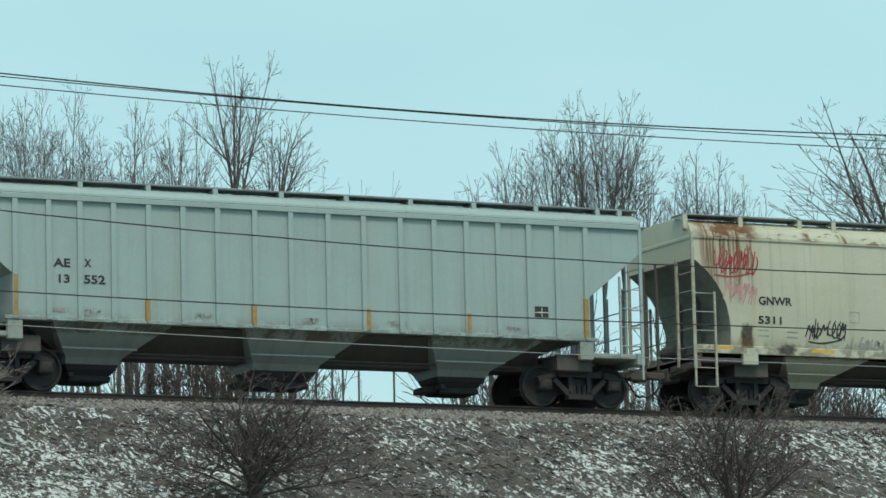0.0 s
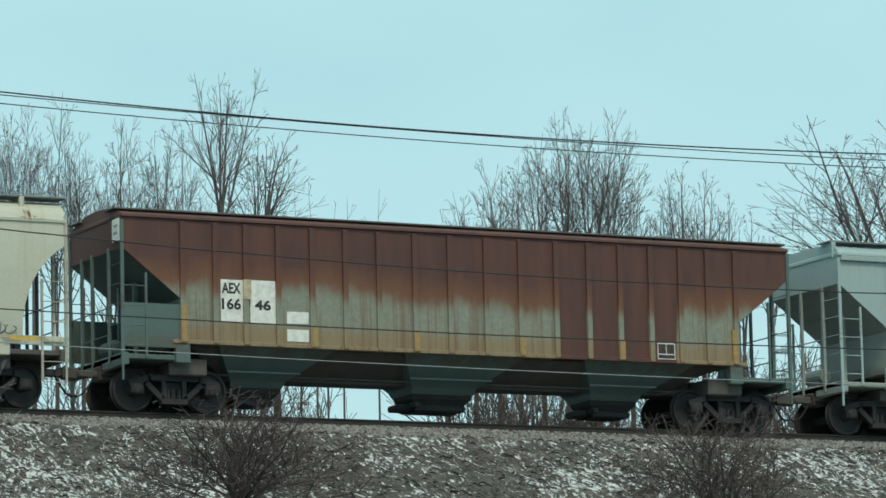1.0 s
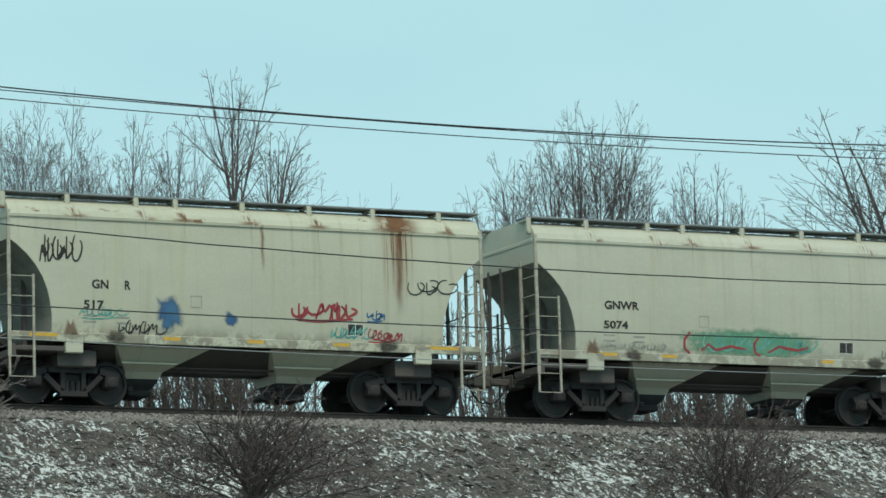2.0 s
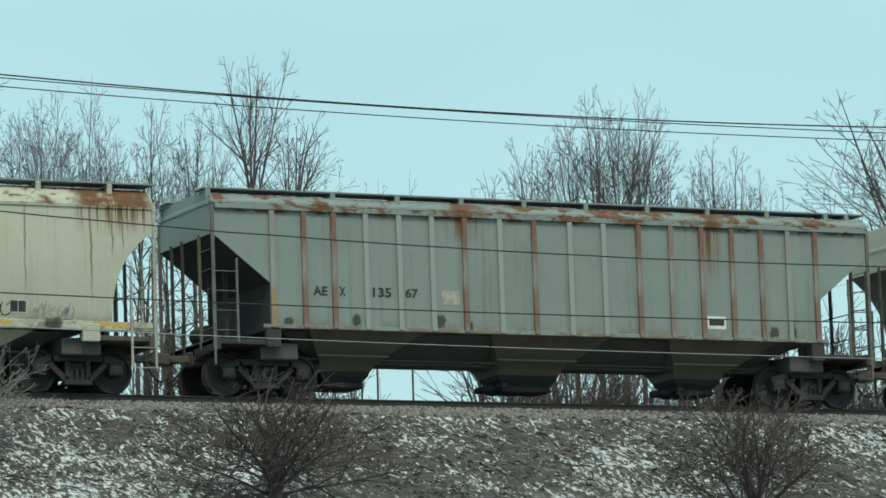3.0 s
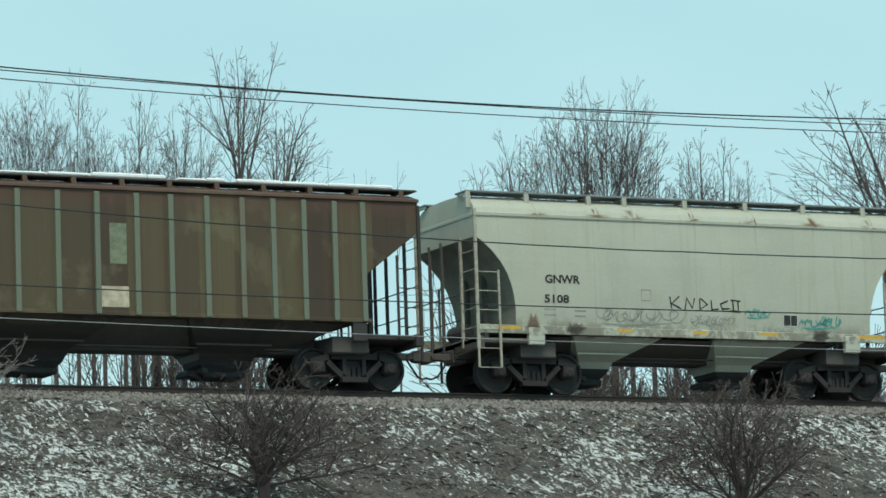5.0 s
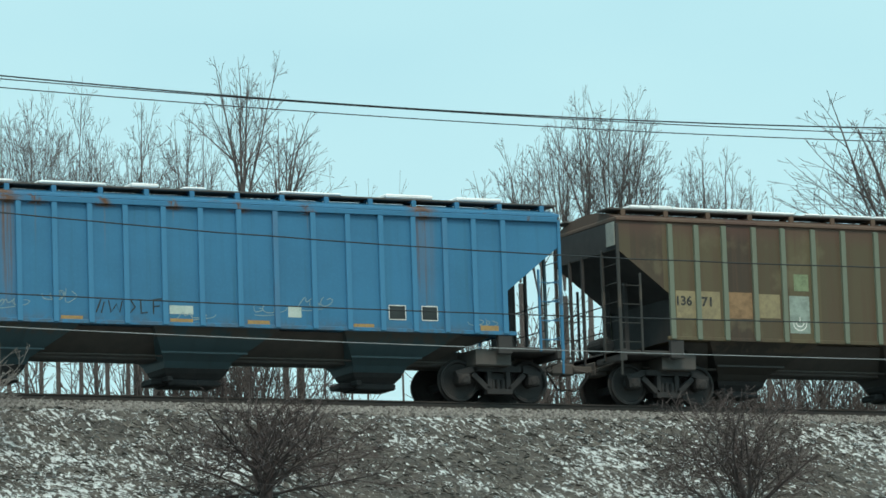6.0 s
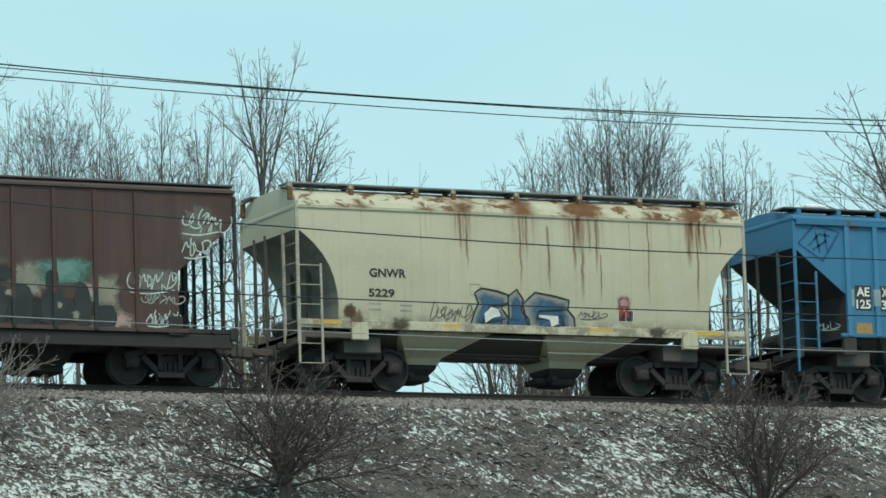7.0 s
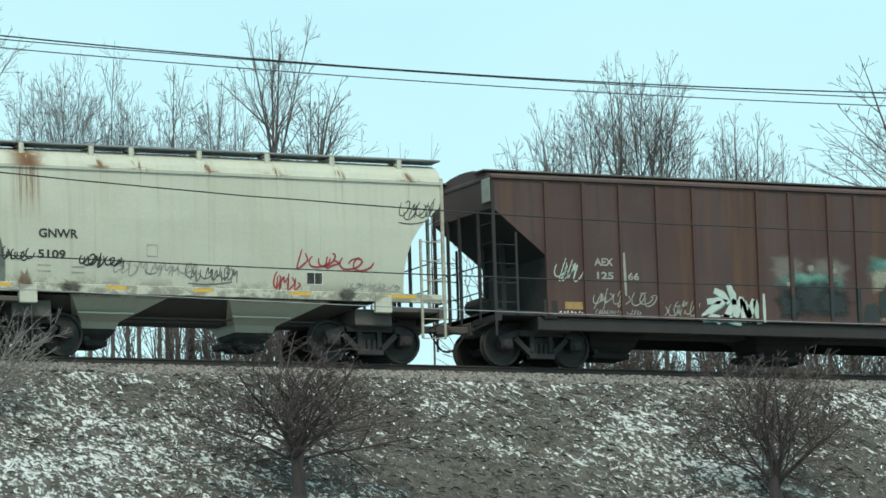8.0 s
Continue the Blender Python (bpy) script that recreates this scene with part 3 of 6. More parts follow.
def make_brush():
    rnd = random.Random(12)
    spots = [34.5, 36.0, 37.3, 39.3, 40.3, 40.9, 41.4, 41.9, 42.3, 42.8, 44.4, 49.0, 49.5, 50.4, 51.2, 52.0, 52.9, 53.7, 54.6, 55.5, 56.3, 57.2, 58.1, 59.0, 60.0, 61.0]
    for i, x in enumerate(spots):
        y = rnd.uniform(94.5, 97)
        brush("bare_brush", x * y / 98 - 0.3, y, rnd.uniform(2.0, 4.6), 0.8, 26 if x > 48 else 12, 100 + i, BARK, "tangle of bare brown brushwood beside the track", "brush behind the track")


def shrub_tree(x, y, fork, top, wide, limbs, low, seed, label):
    """A low tree: one stout short trunk that parts into spreading, arching limbs with fine dark twigs."""
    rnd = random.Random(seed)
    z = ground_height(x, y) - 0.05
    tree = new("shrub_tree")
    tree.location = (x, y, z)
    h, f0 = top - z, fork - z
    v, f = tube([(0, 0, 0), (0.02, 0, 0.1), (-0.02, 0.0, f0 * 0.6), (0.0, 0, f0), (0.03, 0, f0 + 0.6)], [0.2, 0.15, 0.125, 0.13, 0.04], 10)
    part("trunk", lay(v, f, "trunk"), TWIG, tree)
    wood = Wood(seed)
    for s in range(limbs):
        a = 2.4 * s + rnd.uniform(-0.3, 0.3)
        up = low + (1.45 - low) * ((s + 0.5) / limbs) ** 0.8
        reach = 1.0 / math.hypot(math.cos(up) / wide, math.sin(up) / (h - f0)) * rnd.uniform(0.8, 1.0)
        d = Vector((math.cos(a) * math.cos(up), math.sin(a) * math.cos(up), math.sin(up)))
        foot = Vector((rnd.uniform(-0.06, 0.06), rnd.uniform(-0.06, 0.06), f0 - 0.12 + 0.75 * rnd.random() * s / limbs))
        wood.shoot(foot, d, reach, rnd.uniform(0.024, 0.04), 3, 0.014, 1.55, 0.005, (0.5, 1.1), (0.55, 0.9), 0.15)
    part("crown", wood.mesh("crown", h, wide), TWIG, tree)
    tagged(tree, label, "tree", "low trees on the slope")


def make_shrubs():
    shrub_tree(33.72, 77.6, 9.75, 12.1, 2.5, 19, 0.15, 5, "small dark leafless tree with a wide spreading crown")
    shrub_tree(44.85, 77.9, 9.2, 12.05, 1.75, 15, 0.55, 9, "small dark leafless tree with an upright crown")
    # a shrub whose long shoots reach over the slope from the side
    wood = Wood(31)
    rnd = random.Random(31)
    for s in range(12):
        d = Vector((rnd.uniform(0.35, 1.2), rnd.uniform(-0.25, 0.25), rnd.uniform(0.5, 1.0)))
        wood.shoot(Vector((rnd.uniform(-0.3, 0.2), rnd.uniform(-0.3, 0.3), 0)), d, rnd.uniform(1.7, 3.0), rnd.uniform(0.02, 0.034), 2, 0.01, 1.1, 0.006, (0.4, 0.85), (0.4, 0.75), 0.08)
    ob = part("pale_shrub", wood.mesh("pale_shrub"), PALEBARK)
    ob.location = (28.2, 82.0, ground_height(28.2, 82.0))
    tagged(ob, "grey leafless shrub with long thin arching shoots", "shrub")


def make_wires():
    # height at x = 27, slope and sag, all strung 55 m away, parallel to the track
    for sag, slope, high, r, wavy, mat, label in (
            (0.00248, -0.00546, 12.968, 0.011, 0, WIRE, "upper black overhead cable"), (0.00147, -0.00815, 12.953, 0.008, 0, WIRE, "thin black overhead cable"),
            (0.00172, -0.00815, 12.818, 0.008, 0, WIRE, "thin black overhead cable"), (0.00242, -0.02182, 10.913, 0.010, 0.012, WIRE, "slack wavy black overhead cable"),
            (0.00099, -0.00306, 9.978, 0.0095, 0.003, WIRE, "thin black overhead cable"), (0.00082, -0.00922, 9.475, 0.007, 0, WIRELIGHT, "pale aluminium overhead wire")):
        pts = []
        for i in range(241):
            u = -45 + i * 0.375
            z = high + slope * u + sag * u * u + wavy * noise.noise((u * 0.9, high, 0))
            pts.append((27 + u, 55 + 0.002 * u, z))
        v, f = tube(pts, r, 5)
        ob = part("overhead_wire", lay(v, f, "overhead_wire"), mat)
        tagged(ob, label + " strung along the road", "wire", "overhead wires")


make_trees()
make_brush()
make_shrubs()
make_wires()


# ---- the train ----
WHEEL_R = 0.4826
WHEELSETS, WAGONS = [], []


def make_truck(car, x):
    """A two-axle freight truck with cast side frames."""
    truck = part("truck", mesh_of("truck", lambda: join(block(-0.2, 0.2, -0.95, 0.95, 0.42, 0.68, 0.03), lathe([(0.01, -0.2), (0.2, -0.2), (0.2, 0.2), (0.01, 0.2)], 10), block(-0.12, 0.12, -0.3, 0.3, 0.66, 0.84, 0.02),
                                                                block(-0.95, -0.86, -0.72, 0.72, 0.36, 0.46), block(0.86, 0.95, -0.72, 0.72, 0.36, 0.46))), TRUCK, car, "cast steel freight truck caked in black grime", (x, 0, 0))

    def frame_side():
        out = []
        out.append(beam(-0.62, 0.74, 0.62, 0.74, 0.13, -0.08, 0.08))
        for s in (-1, 1):
            out.append(beam(s * 0.58, 0.75, s * 1.08, 0.60, 0.14, -0.08, 0.08))
            out.append(beam(s * 0.66, 0.62, s * 0.24, 0.24, 0.12, -0.07, 0.07))
            out.append(beam(s * 0.24, 0.72, s * 0.24, 0.22, 0.1, -0.07, 0.07))
            out.append(block(s * 0.89 - 0.15, s * 0.89 + 0.15, -0.1, 0.1, 0.36, 0.62, 0.03))
        out.append(beam(-0.32, 0.22, 0.32, 0.22, 0.12, -0.1, 0.1))
        for k in (-0.13, 0.0, 0.13):
            v, f = tube([(k, 0, 0.27), (k, 0, 0.5)], 0.055, 8)
            out.append((v, f))
        return join(*out)
    for y in (-1.0, 1.0):
        part("side_frame", mesh_of("side_frame", frame_side), TRUCK, truck, at=(0, y, 0))

    def wheelset():
        w = []
        for s in (-1, 1):
            prof = [(0.05, 0.64), (0.12, 0.66), (0.14, 0.69), (0.37, 0.705), (0.41, 0.685), (0.51, 0.69), (0.505, 0.715), (0.4826, 0.73), (0.475, 0.815), (0.42, 0.82), (0.39, 0.77), (0.15, 0.76), (0.13, 0.82), (0.05, 0.83)]
            v, f = lathe([(r, s * y) for r, y in prof], 28)
            if s > 0:
                f = [tuple(reversed(q)) for q in f]
            w.append((v, f))
            v, f = lathe([(0.02, s * 1.09), (0.105, s * 1.1), (0.12, s * 1.13), (0.08, s * 1.15), (0.02, s * 1.155)], 12)
            w.append((v, f))
            for k in range(3):
                a = k * 2.094
                w.append(block(math.cos(a) * 0.06 - 0.014, math.cos(a) * 0.06 + 0.014, min(s * 1.14, s * 1.17), max(s * 1.14, s * 1.17), math.sin(a) * 0.06 - 0.014, math.sin(a) * 0.06 + 0.014))
        w.append(lathe([(0.01, -1.1), (0.075, -1.1), (0.075, 1.1), (0.01, 1.1)], 10))
        return join(*w)
    for dx in (-0.889, 0.889):
        ob = part("wheelset", mesh_of("wheelset", wheelset), WHEEL, truck, "steel wheels on a turning axle", (dx, 0, WHEEL_R))
        WHEELSETS.append(ob)


def make_coupler(car, x, s):
    part("coupler", mesh_of(("coupler", s), lambda: join(block(min(-0.1 * s, 0.5 * s), max(-0.1 * s, 0.5 * s), -0.09, 0.09, 0.82, 0.98, 0.02), block(min(0.45 * s, 0.72 * s), max(0.45 * s, 0.72 * s), -0.15 if s > 0 else -0.05, 0.05 if s > 0 else 0.15, 0.76, 1.04, 0.04),
                                                        block(min(-0.3 * s, 0.02 * s), max(-0.3 * s, 0.02 * s), -0.25, 0.25, 0.74, 1.08, 0.03))), GRIME, car, at=(x, 0, 0))
    pts = [(0.2 * s, -0.3, 0.8), (0.32 * s, -0.32, 0.6), (0.46 * s, -0.3, 0.42), (0.6 * s, -0.26, 0.36), (0.74 * s, -0.22, 0.4)]
    part("air_hose", mesh_of(("air_hose", s), lambda: tube(pts, 0.024, 6)), RUBBER, car, at=(x, 0, 0))
    part("uncoupling_rod", mesh_of(("uncoupling_rod", s), lambda: tube([(0.1 * s, -1.3, 0.9), (0.1 * s, -0.5, 0.86), (0.25 * s, -0.3, 0.8), (0.5 * s, -0.1, 0.9)], 0.014, 5)), GRIME, car, at=(x, 0, 0))


def bar(car, name, p, q, r, mat, sides=5):
    """A straight rod between two points of the car."""
    p, q = Vector(p), Vector(q)
    d = q - p
    key = (name, round(d.x, 2), round(d.y, 2), round(d.z, 2), r)
    return part(name, mesh_of(key, lambda: tube([(0, 0, 0), tuple(d)], r, sides)), mat, car, at=tuple(p))


def post(car, name, x, y, z0, z1, a, b, mat):
    key = (name, round(z1 - z0, 2), a, b)
    return part(name, mesh_of(key, lambda: block(-a / 2, a / 2, -b / 2, b / 2, 0, z1 - z0, min(a, b) * 0.2)), mat, car, at=(x, y, z0))


def islands(me):
    """The loose pieces of a mesh, each as points and faces."""
    root = list(range(len(me.vertices)))

    def find(i):
        while root[i] != i:
            root[i] = root[root[i]]
            i = root[i]
        return i
    for p in me.polygons:
        for i in p.vertices[1:]:
            root[find(i)] = find(p.vertices[0])
    groups = {}
    for p in me.polygons:
        groups.setdefault(find(p.vertices[0]), []).append(tuple(p.vertices))
    for faces in groups.values():
        used = sorted({i for face in faces for i in face})
        slot = {i: k for k, i in enumerate(used)}
        yield [tuple(me.vertices[i].co) for i in used], [tuple(slot[i] for i in face) for face in faces]


class Wagon:
    """What a wagon of one kind needs to know of its own side."""

    def __init__(self, left, length, widths, label):
        self.left, self.length, self.widths = left, length, widths
        self.car = new("hopper_wagon")
        self.home = left + length / 2
        self.car.location = (self.home, TRACK, RAIL)
        tagged(self.car, label, "freight wagon", "wagons of the train")
        WAGONS.append(self)

    def w(self, z):
        pts = self.widths
        for (za, wa), (zb, wb) in zip(pts, pts[1:]):
            if za <= z <= zb:
                return wa + (wb - wa) * (z - za) / (zb - za)
        return pts[0][1] if z < pts[0][0] else pts[-1][1]

    def side(self, x, z, off):
        return (x - self.length / 2, -self.w(z) - off, z)

    def plate(self, name, x0, x1, z0, z1, mat, off=0.006, label=""):
        """A thin plate or painted panel on the side that faces the camera."""
        n = max(1, int((z1 - z0) / 0.12))
        zs = [z0 + (z1 - z0) * i / n for i in range(n + 1)]
        v, f = [], []
        for z in zs:
            for x in (x0, x1):
                v += [self.side(x, z, 0.0), self.side(x, z, off)]
        for i in range(n):
            a, b = i * 4, i * 4 + 4
            f += [(a + 1, a + 3, b + 3, b + 1), (a, a + 1, b + 1, b), (a + 3, a + 2, b + 2, b + 3)]
        f += [(0, 2, 3, 1), (n * 4, n * 4 + 1, n * 4 + 3, n * 4 + 2)]
        return part(name, lay(v, f, name), mat, self.car, label)

    def letters(self, text, x0, x1, z0, z1, mat, off=0.009):
        """Lettering with the built-in font, fitted to a rectangle on the side."""
        curve = bpy.data.curves.new("lettering", "FONT")
        curve.body, curve.offset, curve.resolution_u = text, 0.03, 3
        ob = bpy.data.objects.new("lettering_tool", curve)
        scene.collection.objects.link(ob)
        me = bpy.data.meshes.new_from_object(ob.evaluated_get(bpy.context.evaluated_depsgraph_get()))
        bpy.data.objects.remove(ob)
        co = np.array([tuple(v.co) for v in me.vertices])
        lo, hi = co.min(0), co.max(0)
        for v in me.vertices:
            x = x0 + (v.co.x - lo[0]) / max(hi[0] - lo[0], 1e-6) * (x1 - x0)
            z = z0 + (v.co.y - lo[1]) / max(hi[1] - lo[1], 1e-6) * (z1 - z0)
            v.co = self.side(x, z, off)
        first = None
        for verts, faces in islands(me):
            if first is None:
                first = part("lettering", lay(verts, faces, "lettering"), mat, self.car)
            else:
                part("letter", lay(verts, faces, "letter"), mat, first)
        bpy.data.meshes.remove(me)
        return first

    def strokes(self, name, lines, width, mat, off=0.008, label=""):
        """Sprayed or brushed lines: lists of points on the side, drawn as ribbons; the first carries the others."""
        first = None
        for line in lines:
            pts = []
            for (xa, za), (xb, zb) in zip(line, line[1:]):
                n = max(1, int(math.hypot(xb - xa, zb - za) / 0.15))
                pts += [(xa + (xb - xa) * i / n, za + (zb - za) * i / n) for i in range(n)]
            pts.append(line[-1])
            v = []
            for i, (x, z) in enumerate(pts):
                a, b = pts[max(i - 1, 0)], pts[min(i + 1, len(pts) - 1)]
                d = math.hypot(b[0] - a[0], b[1] - a[1]) or 1.0
                # the can's line swells in its middle and thins at its ends
                u = i / max(1, len(pts) - 1)
                half = width / 2 * (0.62 + 0.5 * math.sin(math.pi * min(1.0, max(0.0, 0.08 + 0.84 * u))))
                nx, nz = -(b[1] - a[1]) / d * half, (b[0] - a[0]) / d * half
                v += [self.side(x + nx, z + nz, off), self.side(x - nx, z - nz, off)]
            f = [(2 * i, 2 * i + 1, 2 * i + 3, 2 * i + 2) for i in range(len(pts) - 1)]
            if first is None:
                first = part(name, lay(v, f, name), mat, self.car, label)
            else:
                part("stroke", lay(v, f, "stroke"), mat, first)
        return first

    def scrawl(self, x0, x1, z0, z1, seed, mat, width=0.03, step=0.14, loops=True):
        """An unreadable tag: quick zigzags and loops."""
        rnd = random.Random(seed)
        lines, x, tall = [], x0, z1 - z0
        lean = rnd.uniform(0.1, 0.45)
        while x < x1:
            wide = rnd.uniform(0.8, 1.6) * step
            low, high = z0 + rnd.uniform(-0.08, 0.22) * tall, z1 - rnd.uniform(-0.1, 0.3) * tall
            mid = (low + high) / 2
            kind = rnd.random()
            if kind < 0.3 or not loops:
                lines.append([(x, low), (x + wide * 0.25, high), (x + wide * 0.45, low + 0.25 * (high - low)), (x + wide * 0.8, high - 0.1 * tall), (x + wide, low)])
            elif kind < 0.7:
                a0, turns = rnd.uniform(1.2, 3.2), rnd.randint(8, 13)
                lines.append([(x + wide * (0.5 + 0.5 * math.cos(a0 + i * 0.6)) + i * wide * 0.05, mid + 0.5 * (high - low) * math.sin(a0 + i * 0.6) * (1 - 0.04 * i)) for i in range(turns)])
            else:
                lines.append([(x, high), (x + wide * 0.15, low), (x + wide * 0.5, low + rnd.uniform(0, 0.3) * tall), (x + wide * 0.9, mid), (x + wide * 0.4, high - 0.2 * tall)])
            x += wide * rnd.uniform(0.55, 0.85)
        if rnd.random() < 0.6:
            lines.append([(x0 + 0.1 * (x1 - x0), z0 - 0.08 * tall), (x0 + 0.5 * (x1 - x0), z0 - 0.16 * tall), (x1 + 0.1 * step, z0 + 0.05 * tall)])
        lines = [[(px + lean * (pz - z0), pz) for px, pz in q] for q in lines]
        # rounded by cutting corners twice
        for _ in range(2):
            lines = [[q[0]] + [(a[0] * k + b[0] * (1 - k), a[1] * k + b[1] * (1 - k)) for a, b in zip(q, q[1:]) for k in (0.75, 0.25)] + [q[-1]] for q in lines]
        return self.strokes("graffiti", lines, width, mat)

    def blot(self, points, mat, off=0.006, name="graffiti", label=""):
        """A filled patch of spray paint with a given outline."""
        cx, cz = sum(p[0] for p in points) / len(points), sum(p[1] for p in points) / len(points)
        n = len(points)
        v = [self.side(cx, cz, off)] + [self.side(cx + (x - cx) * k, cz + (z - cz) * k, off) for k in (0.45, 1.0) for x, z in points]
        f = [(0, i + 1, (i + 1) % n + 1) for i in range(n)] + [(i + 1, n + i + 1, n + (i + 1) % n + 1, (i + 1) % n + 1) for i in range(n)]
        me = lay(v, f, name)
        me.attributes.new("spray_depth", "FLOAT", "POINT").data.foreach_set("value", [1.0] * (n + 1) + [0.0] * n)
        return part(name, me, mat, self.car, label)


def cloud_outline(x0, x1, z0, z1, seed, n=26, rough=0.16):
    rnd = random.Random(seed)
    cx, cz, a, b = (x0 + x1) / 2, (z0 + z1) / 2, (x1 - x0) / 2, (z1 - z0) / 2
    out = []
    for i in range(n):
        q = -2 * math.pi * i / n
        k = 1 + rnd.uniform(-rough, rough)
        c, s = math.cos(q), math.sin(q)
        out.append((cx + a * k * math.copysign(abs(c) ** 0.8, c), cz + b * k * math.copysign(abs(s) ** 0.8, s)))
    return out


def end_gear(wg, paint_mat, frame_mat, post_mat=None, ladder_top=2.9, foot=0.5, sill=(1.02, 1.22)):
    """Platforms, corner posts, ladders, rods and grab irons at both ends of a wagon."""
    car, half = wg.car, wg.length / 2
    for s in (-1, 1):
        e = s * half
        part("end_platform", mesh_of(("end_platform", s, sill), lambda: join(block(min(0, -1.45 * s), max(0, -1.45 * s), -1.5, 1.5, sill[0] + 0.06, sill[1] - 0.02, 0.02), block(min(0, -0.14 * s), max(0, -0.14 * s), -1.58, 1.58, sill[0] - 0.08, sill[1], 0.02))), frame_mat, car, at=(e, 0, 0))
        for y in (-1.57, 1.57):
            post(car, "corner_post", e, y, sill[0] - 0.1, 4.16, 0.075, 0.05, paint_mat)
            post(car, "ladder_stile", e - s * 0.56, y, foot, ladder_top, 0.05, 0.045, paint_mat)
            post(car, "step_stile", e, y, min(foot, 0.6), sill[0], 0.045, 0.04, paint_mat)
            for i in range(6):
                z = 0.5 + i * 0.44
                if foot - 0.02 < z < ladder_top:
                    bar(car, "rung", (e, y, z), (e - s * 0.56, y, z), 0.012, paint_mat)
        for y in (-0.78, 0.22, 0.85):
            post(car, "end_post", e, y, sill[0], 3.62, 0.06, 0.07, (post_mat or paint_mat) if y < 0 else frame_mat)
        for i in range(5):
            bar(car, "grab_iron", (e - s * 0.01, -1.55, 1.45 + i * 0.44), (e - s * 0.01, -0.8, 1.45 + i * 0.44), 0.012, paint_mat)
        for i in range(2):
            bar(car, "end_rail", (e - s * 0.02, -0.8, 1.7 + i * 0.6), (e - s * 0.02, 1.55, 1.7 + i * 0.6), 0.016, frame_mat)
        # struts that carry the slope sheet
        for y in (-0.45, 0.45):
            post(car, "strut", e - s * 0.75, y, sill[0], 2.95, 0.1, 0.09, frame_mat)
        # brake wheel and cylinder stand at one end
        if s > 0:
            part("brake_stand", mesh_of("brake_stand", lambda: join(block(-0.14, 0.14, -0.12, 0.12, 0, 0.5, 0.02), block(-0.05, 0.05, -0.05, 0.05, 0.5, 1.2, 0.01), tube([(0.1, -0.25, 0.95), (0.1, -0.12, 1.2), (0.1, 0.12, 1.2), (0.1, 0.25, 0.95), (0.1, 0.12, 0.7), (0.1, -0.12, 0.7), (0.1, -0.25, 0.95)], 0.018, 5))), frame_mat, car, at=(e - 0.45, 0.55, sill[1]))
        else:
            part("air_reservoir", mesh_of("air_reservoir", lambda: join(lathe([(0.02, -0.42), (0.16, -0.4), (0.19, -0.32), (0.19, 0.32), (0.16, 0.4), (0.02, 0.42)], 14), block(-0.1, 0.1, -0.2, 0.2, -0.3, -0.15))), frame_mat, car, at=(e + 0.55, 0.5, sill[1] + 0.32))
        make_coupler(car, e, s)


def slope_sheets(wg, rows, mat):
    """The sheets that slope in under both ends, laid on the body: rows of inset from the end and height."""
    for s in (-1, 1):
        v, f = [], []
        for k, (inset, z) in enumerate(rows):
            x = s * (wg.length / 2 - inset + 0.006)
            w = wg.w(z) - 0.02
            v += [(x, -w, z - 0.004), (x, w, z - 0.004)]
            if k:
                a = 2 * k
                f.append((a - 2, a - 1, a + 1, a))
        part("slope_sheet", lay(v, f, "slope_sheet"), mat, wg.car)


def running_board(wg, zs, edge, posts, mat, board, post_mat):
    """The roof walk on both sides of the hatches, on its posts, and the hatches between."""
    car, half = wg.car, wg.length / 2
    top = zs
    for s in (-1, 1):
        part("running_board", mesh_of(("running_board", wg.length, edge, top), lambda: block(-half - 0.1, half + 0.1, -0.28, 0.28, top - 0.045, top, 0.012)), board, car, at=(0, s * (edge - 0.28), 0))
        for x in posts:
            part("board_bracket", mesh_of(("board_bracket", top), lambda: join(block(-0.055, 0.055, -0.03, 0.03, top - 0.42, top - 0.04, 0.01), block(-0.03, 0.03, 0.0, 0.5, top - 0.1, top - 0.05))) if s < 0 else mesh_of(("board_bracket_far", top), lambda: join(block(-0.055, 0.055, -0.03, 0.03, top - 0.42, top - 0.04, 0.01), block(-0.03, 0.03, -0.5, 0.0, top - 0.1, top - 0.05))), post_mat, car, at=(x - half, s * edge, 0))
    part("hatch_trough", mesh_of(("hatch_trough", wg.length, top), lambda: block(-half + 0.6, half - 0.6, -0.36, 0.36, min(4.5, top - 0.1), top - 0.01, 0.03)), mat, car)


